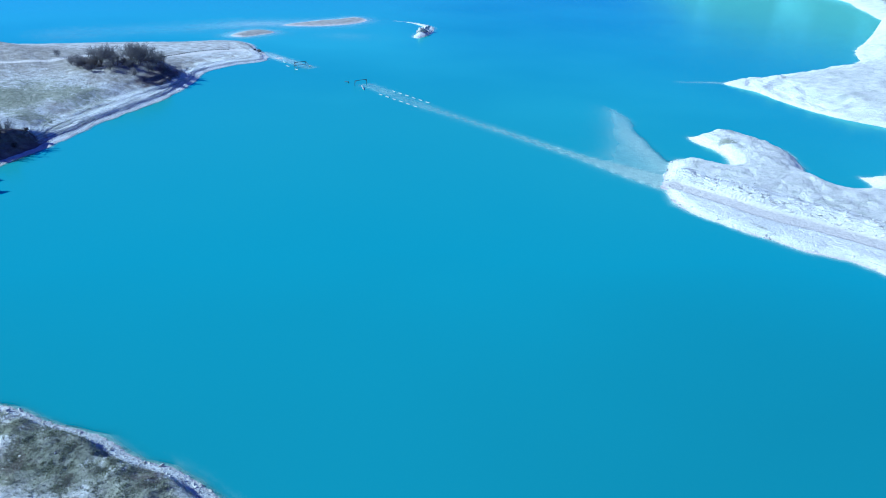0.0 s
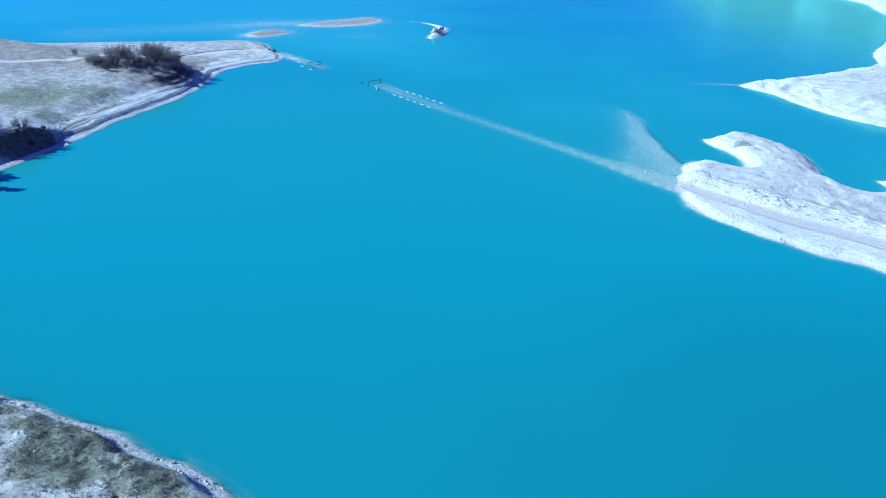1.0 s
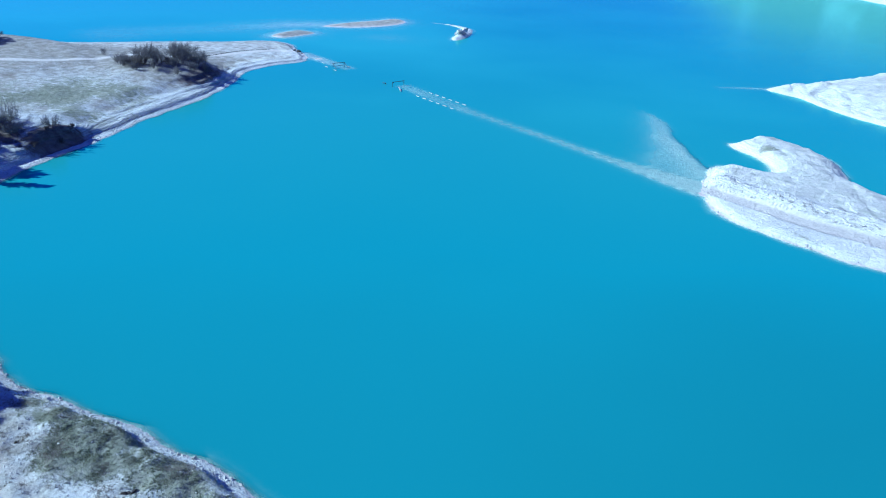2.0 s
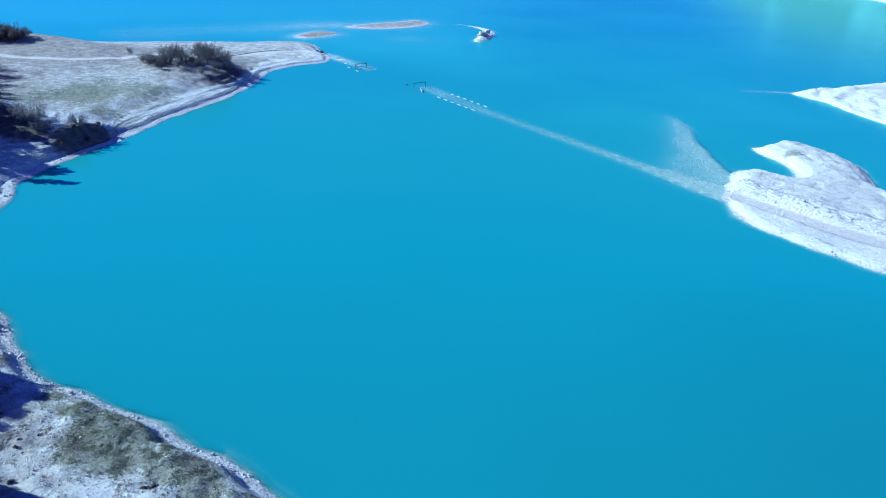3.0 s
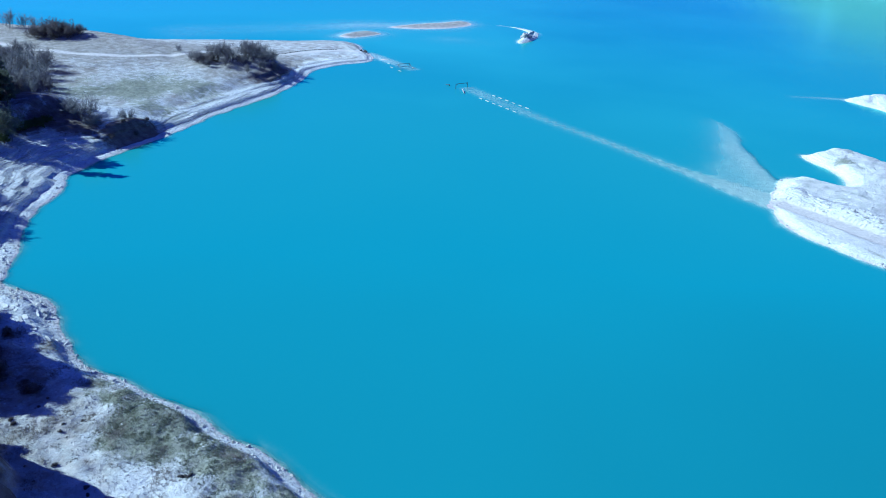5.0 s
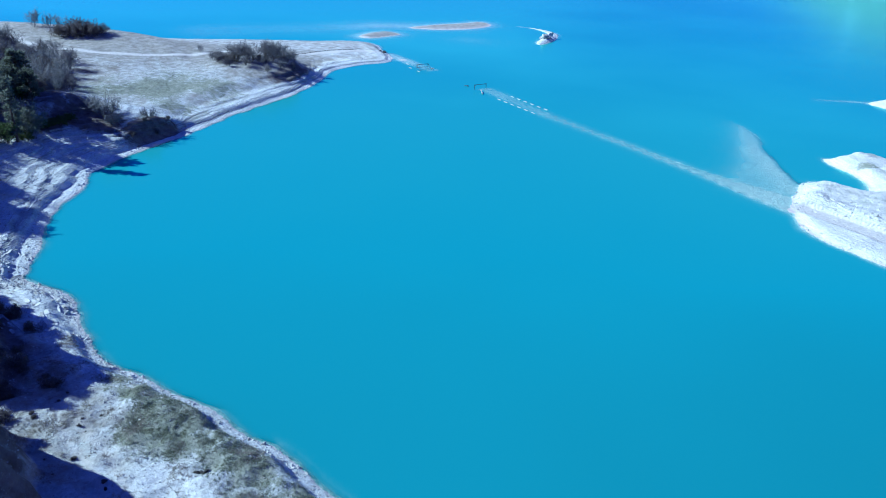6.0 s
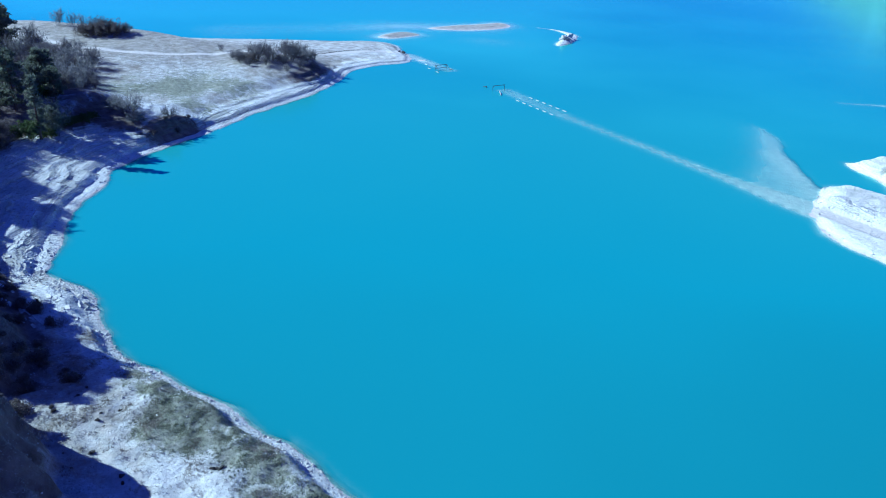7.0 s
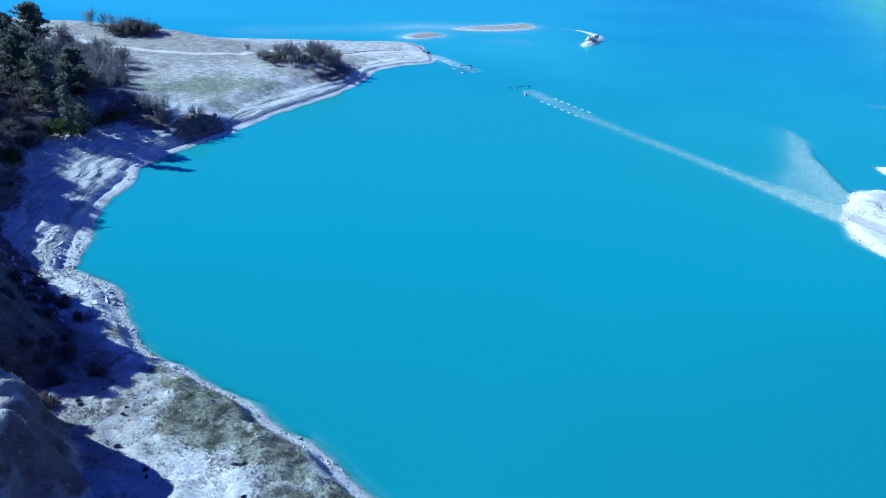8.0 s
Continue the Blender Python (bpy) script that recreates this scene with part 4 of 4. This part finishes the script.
for k, (x, y, s) in enumerate(((-29.3, 44.8, 0.75), (-28.6, 45.1, 0.8), (-28.95, 44.9, 0.6), (-26.5, 41.3, 0.5), (-25.2, 41.0, 0.45), (-36.4, 41.6, 0.7), (-36.0, 41.0, 0.6))):
    me = STONES[k % 6].copy()
    me.materials.clear()
    ob = part("burnt_stump", me, DARK)
    ob.matrix_basis = Matrix.LocRotScale((x, y, ground_at(x, y) - 0.03), Euler((0, 0, k * 1.4)), (1.4 * s, 0.8 * s, s * 0.9))
    tagged(ob, "dark weathered stump lying on pale gravel", "stump", "stumps on the flat")
for k, (x, y, s) in enumerate(((-67.5, 251.0, 2.2), (-69.5, 252.5, 1.6), (-66.0, 249.0, 1.2), (34.6, 144.6, 0.8), (36.0, 144.0, 0.7))):
    me = STONES[(k + 2) % 6].copy()
    me.materials.clear()
    ob = part("dark_rock", me, DARK)
    ob.matrix_basis = Matrix.LocRotScale((x, y, ground_at(x, y) - 0.1), Euler((0, 0, k * 1.4)), (s, s * 0.7, s * 0.7))
    tagged(ob, "dark rock at the end of the point" if k < 3 else "small dark rock on the drowned road", "rock", "dark rocks by the drowned road")


# ---- grass, herbs and gravel ----
GRASS = simple("grass_blades", (0.125, 0.155, 0.09), (0.32, 0.335, 0.24), 0.35, 0.9, scatter=0.4, thin=0.5)
STRAW = simple("dry_herb_stalks", (0.18, 0.165, 0.145), (0.38, 0.36, 0.315), 0.35, 0.95, scatter=0.35, thin=0.5)


def tufts(name, label, mat, count, x0, x1, y0, y1, wanted, low, high, blades, seed):
    rng = random.Random(seed)
    verts, faces = [], []
    done = tries = 0
    while done < count and tries < count * 12:
        tries += 1
        x, y = rng.uniform(x0, x1), rng.uniform(y0, y1)
        if rng.random() > wanted(x, y):
            continue
        done += 1
        z = ground_at(x, y) - 0.03
        h = rng.uniform(low, high)
        for _ in range(blades):
            w = rng.uniform(0, 6.283)
            lean = rng.uniform(0.2, 1.0) * h
            bx, by = x + rng.uniform(-0.5, 0.5) * h, y + rng.uniform(-0.5, 0.5) * h
            k = len(verts)
            verts += [(bx - 0.13 * h * math.sin(w), by + 0.13 * h * math.cos(w), z), (bx + 0.13 * h * math.sin(w), by - 0.13 * h * math.cos(w), z),
                      (bx + lean * math.cos(w), by + lean * math.sin(w), z + h * rng.uniform(0.6, 1.0))]
            faces.append((k, k + 1, k + 2))
    return tagged(part(name, mesh_of(name, verts, faces), mat), label, "grass", kind="stuff")


def patchy(x, y, size, lo, hi, seed):
    v = noise.noise(Vector((x / size, y / size, seed))) * 0.5 + noise.noise(Vector((x / size * 3, y / size * 3, seed + 5))) * 0.3
    return max(0.0, min(1.0, (v - lo) / (hi - lo)))


tufts("grass", "short green and straw-coloured turf", GRASS, 26000, -60, -10, 30, 64, lambda x, y: max(0.0, cover_at("turf", x, y) - 0.25) * 1.5 * (0.15 + patchy(x, y, 1.6, -0.1, 0.3, 1)), 0.07, 0.23, 5, 1)
tufts("dry_herbs", "dry brownish herbs on pale gravel", STRAW, 18000, -60, -10, 30, 64, lambda x, y: 0.02 + patchy(x, y, 4, 0.05, 0.4, 9) * (ground_at(x, y) > 0.8) * (1 - cover_at("chalk", x, y)), 0.07, 0.24, 5, 2)
tufts("meadow_grass", "thin dry meadow grass on the point", STRAW, 5000, -175, -72, 130, 250, lambda x, y: cover_at("steppe", x, y) * patchy(x, y, 9, -0.1, 0.3, 4) * (ground_at(x, y) > 1.5), 0.12, 0.3, 4, 3)
tufts("meadow_turf", "olive green turf in the meadow hollow", GRASS, 5000, -125, -75, 128, 200, lambda x, y: cover_at("turf", x, y) * (0.2 + patchy(x, y, 6, -0.1, 0.3, 7)), 0.12, 0.28, 4, 4)


def gravel(name, label, count, spots_at, low, high, seed):
    """Loose stones too many to count: eight-sided chips in one mesh."""
    rng = random.Random(seed)
    verts, faces = [], []
    for _ in range(count):
        got = spots_at(rng)
        if got is None:
            continue
        x, y = got
        s = low + (high - low) * rng.random() ** 3
        c = Vector((x, y, ground_at(x, y) + 0.15 * s))
        k = len(verts)
        a, b = rng.uniform(0, 6.28), rng.uniform(0.6, 1.0)
        verts += [c + Vector((math.cos(a + 1.57 * i) * s * rng.uniform(0.4, 0.65), math.sin(a + 1.57 * i) * s * b * rng.uniform(0.4, 0.65), rng.uniform(-0.1, 0.12) * s)) for i in range(4)]
        verts += [c + Vector((rng.uniform(-0.15, 0.15) * s, rng.uniform(-0.15, 0.15) * s, 0.38 * s)), c - Vector((0, 0, 0.4 * s))]
        for i in range(4):
            j = (i + 1) % 4
            faces += [(k + i, k + j, k + 4), (k + j, k + i, k + 5)]
    return tagged(part(name, mesh_of(name, verts, faces), ROCK), label, "gravel", kind="stuff")


def near_shore(rng):
    i = rng.randrange(len(run) - 1)
    f, off = rng.random(), rng.gauss(0.8, 0.5)
    x, y = run[i][0] * (1 - f) + run[i + 1][0] * f - off * 0.55, run[i][1] * (1 - f) + run[i + 1][1] * f - off * 0.8
    return (x, y) if ground_at(x, y) > -0.12 else None


def on_flat(rng):
    x, y = rng.uniform(-58, -14), rng.uniform(32, 62)
    return (x, y) if ground_at(x, y) > 0.6 and cover_at("turf", x, y) < 0.5 else None


def on_slope(rng):
    x, y = rng.uniform(-104, -64), 70 + 60 * rng.random() ** 2.5
    return (x, y) if 0.05 < ground_at(x, y) < 7.5 and cover_at("soil_shade", x, y) < 0.3 else None


def on_island(rng):
    x, y = rng.uniform(45, 112), rng.uniform(80, 178)
    over = float(np.interp(x, EAST_ROAD[:, 0], EAST_ROAD[:, 1]))
    near_bank = abs((y - over) * 0.72 - 4.4) < 1.6 + rng.random() ** 3 * 6
    return (x, y) if ground_at(x, y) > 0.1 and cover_at("track", x, y) < 0.2 and near_bank else None


gravel("shore_gravel", "loose pale gravel along the near shore", 2600, near_shore, 0.05, 0.24, 1)
gravel("flat_gravel", "pale pebbles strewn over the flat", 7000, on_flat, 0.05, 0.22, 2)
gravel("slope_rubble", "pale marl rubble on the eroded slope", 6000, on_slope, 0.08, 0.45, 3)
gravel("island_rubble", "white marl rubble on the island", 9000, on_island, 0.10, 0.6, 4)


# ---- the low wall along the point's track ----
def low_wall(line):
    """A low dry wall of dark stones that follows the ground."""
    root = tagged(new("low_wall"), "low dark dry-stone wall beside the track on the point", "wall")
    k = 0
    for a, b in zip(line[:-1], line[1:]):
        n = max(1, int(math.hypot(*(b - a)) / 0.62))
        for i in range(n):
            p = a + (b - a) * (i / n)
            ob = part("stone", WALL_STONES[k % 3], DARK, root)
            ob.matrix_basis = Matrix.LocRotScale((p[0], p[1], ground_at(p[0], p[1]) - 0.05), Euler((0, 0, k * 1.9)), (1.25, 0.8, 0.55))
            k += 1
    return root


WALL_STONES = [stone("wall_stone", 60 + k, 0.7, 0.4, 1) for k in range(3)]
low_wall(rounded([(-93.5, 221), (-91, 229), (-87, 237), (-82, 242.5), (-76, 246)], 3, False))


# ---- outcropping beds of marl ----
def outcrop(name, label, count, place, seed, long=(1.2, 4.5), wide=(0.3, 0.75), thick=(0.1, 0.28)):
    """Thin broken plates that stick out of a slope along its contours, too many to count."""
    rng = random.Random(seed)
    verts, faces = [], []
    for _ in range(count):
        got = place(rng)
        if got is None:
            continue
        x, y = got
        gx = ground_at(x + 5.0, y) - ground_at(x - 5.0, y)
        gy = ground_at(x, y + 5.0) - ground_at(x, y - 5.0)
        g = math.hypot(gx, gy)
        if g < 0.6:
            continue
        along, out = Vector((-gy / g, gx / g, 0)), Vector((-gx / g, -gy / g, 0))
        turn = rng.gauss(0, 0.07)
        along, out = along * math.cos(turn) + out * math.sin(turn), out * math.cos(turn) - along * math.sin(turn)
        length, width, height = rng.uniform(*long), rng.uniform(*wide), rng.uniform(*thick)
        n = max(2, int(length / 0.55))
        k = len(verts)
        for i in range(n + 1):
            s = (i / n - 0.5) * length
            edge = width * rng.uniform(0.45, 1.1) * (0.55 if i in (0, n) else 1.0)
            p = Vector((x, y, 0)) + along * s
            z = ground_at(p.x, p.y) + height * 0.45
            up = height * rng.uniform(0.7, 1.15) * (0.6 if i in (0, n) else 1.0)
            verts += [p - out * width * 0.8 + Vector((0, 0, z + up * 0.5)), p + out * edge + Vector((0, 0, z + up * 0.4)),
                      p + out * edge * rng.uniform(0.75, 0.95) + Vector((0, 0, z - up)), p - out * width * 0.8 + Vector((0, 0, z - height * 1.5))]
        for i in range(n):
            a, b = k + 4 * i, k + 4 * (i + 1)
            faces += [(a + j, a + (j + 1) % 4, b + (j + 1) % 4, b + j) for j in range(4)]
        faces += [(k + 3, k + 2, k + 1, k), (k + 4 * n, k + 4 * n + 1, k + 4 * n + 2, k + 4 * n + 3)]
    return tagged(part(name, mesh_of(name, verts, faces), ROCK), label, "rock", kind="stuff")


def slope_place(rng):
    x, y = rng.uniform(-112, -76), rng.uniform(84, 126)
    return (x, y) if 0.7 < ground_at(x, y) < 6.5 and cover_at("soil_shade", x, y) < 0.45 else None


def notch_place(rng):
    x, y = rng.uniform(-80, -52), rng.uniform(60, 86)
    return (x, y) if 0.4 < ground_at(x, y) < 4 else None


def east_place(rng):
    x = rng.uniform(48, 112)
    y = float(np.interp(x, EAST_ROAD[:, 0], EAST_ROAD[:, 1])) + rng.gauss(6.2, 1.3)
    return (x, y) if ground_at(x, y) > 0.5 else None


outcrop("marl_beds", "thin pale marl beds cropping out of the slope", 260, slope_place, 1, (2.0, 9.0), (0.06, 0.14), (0.025, 0.055))
outcrop("marl_beds", "broken pale marl beds round the rocky notch", 420, notch_place, 3, (0.4, 1.6), (0.1, 0.28), (0.06, 0.16))
outcrop("marl_beds", "broken white marl beds of the island's bank", 130, east_place, 4, (0.4, 1.4), (0.15, 0.35), (0.06, 0.2))
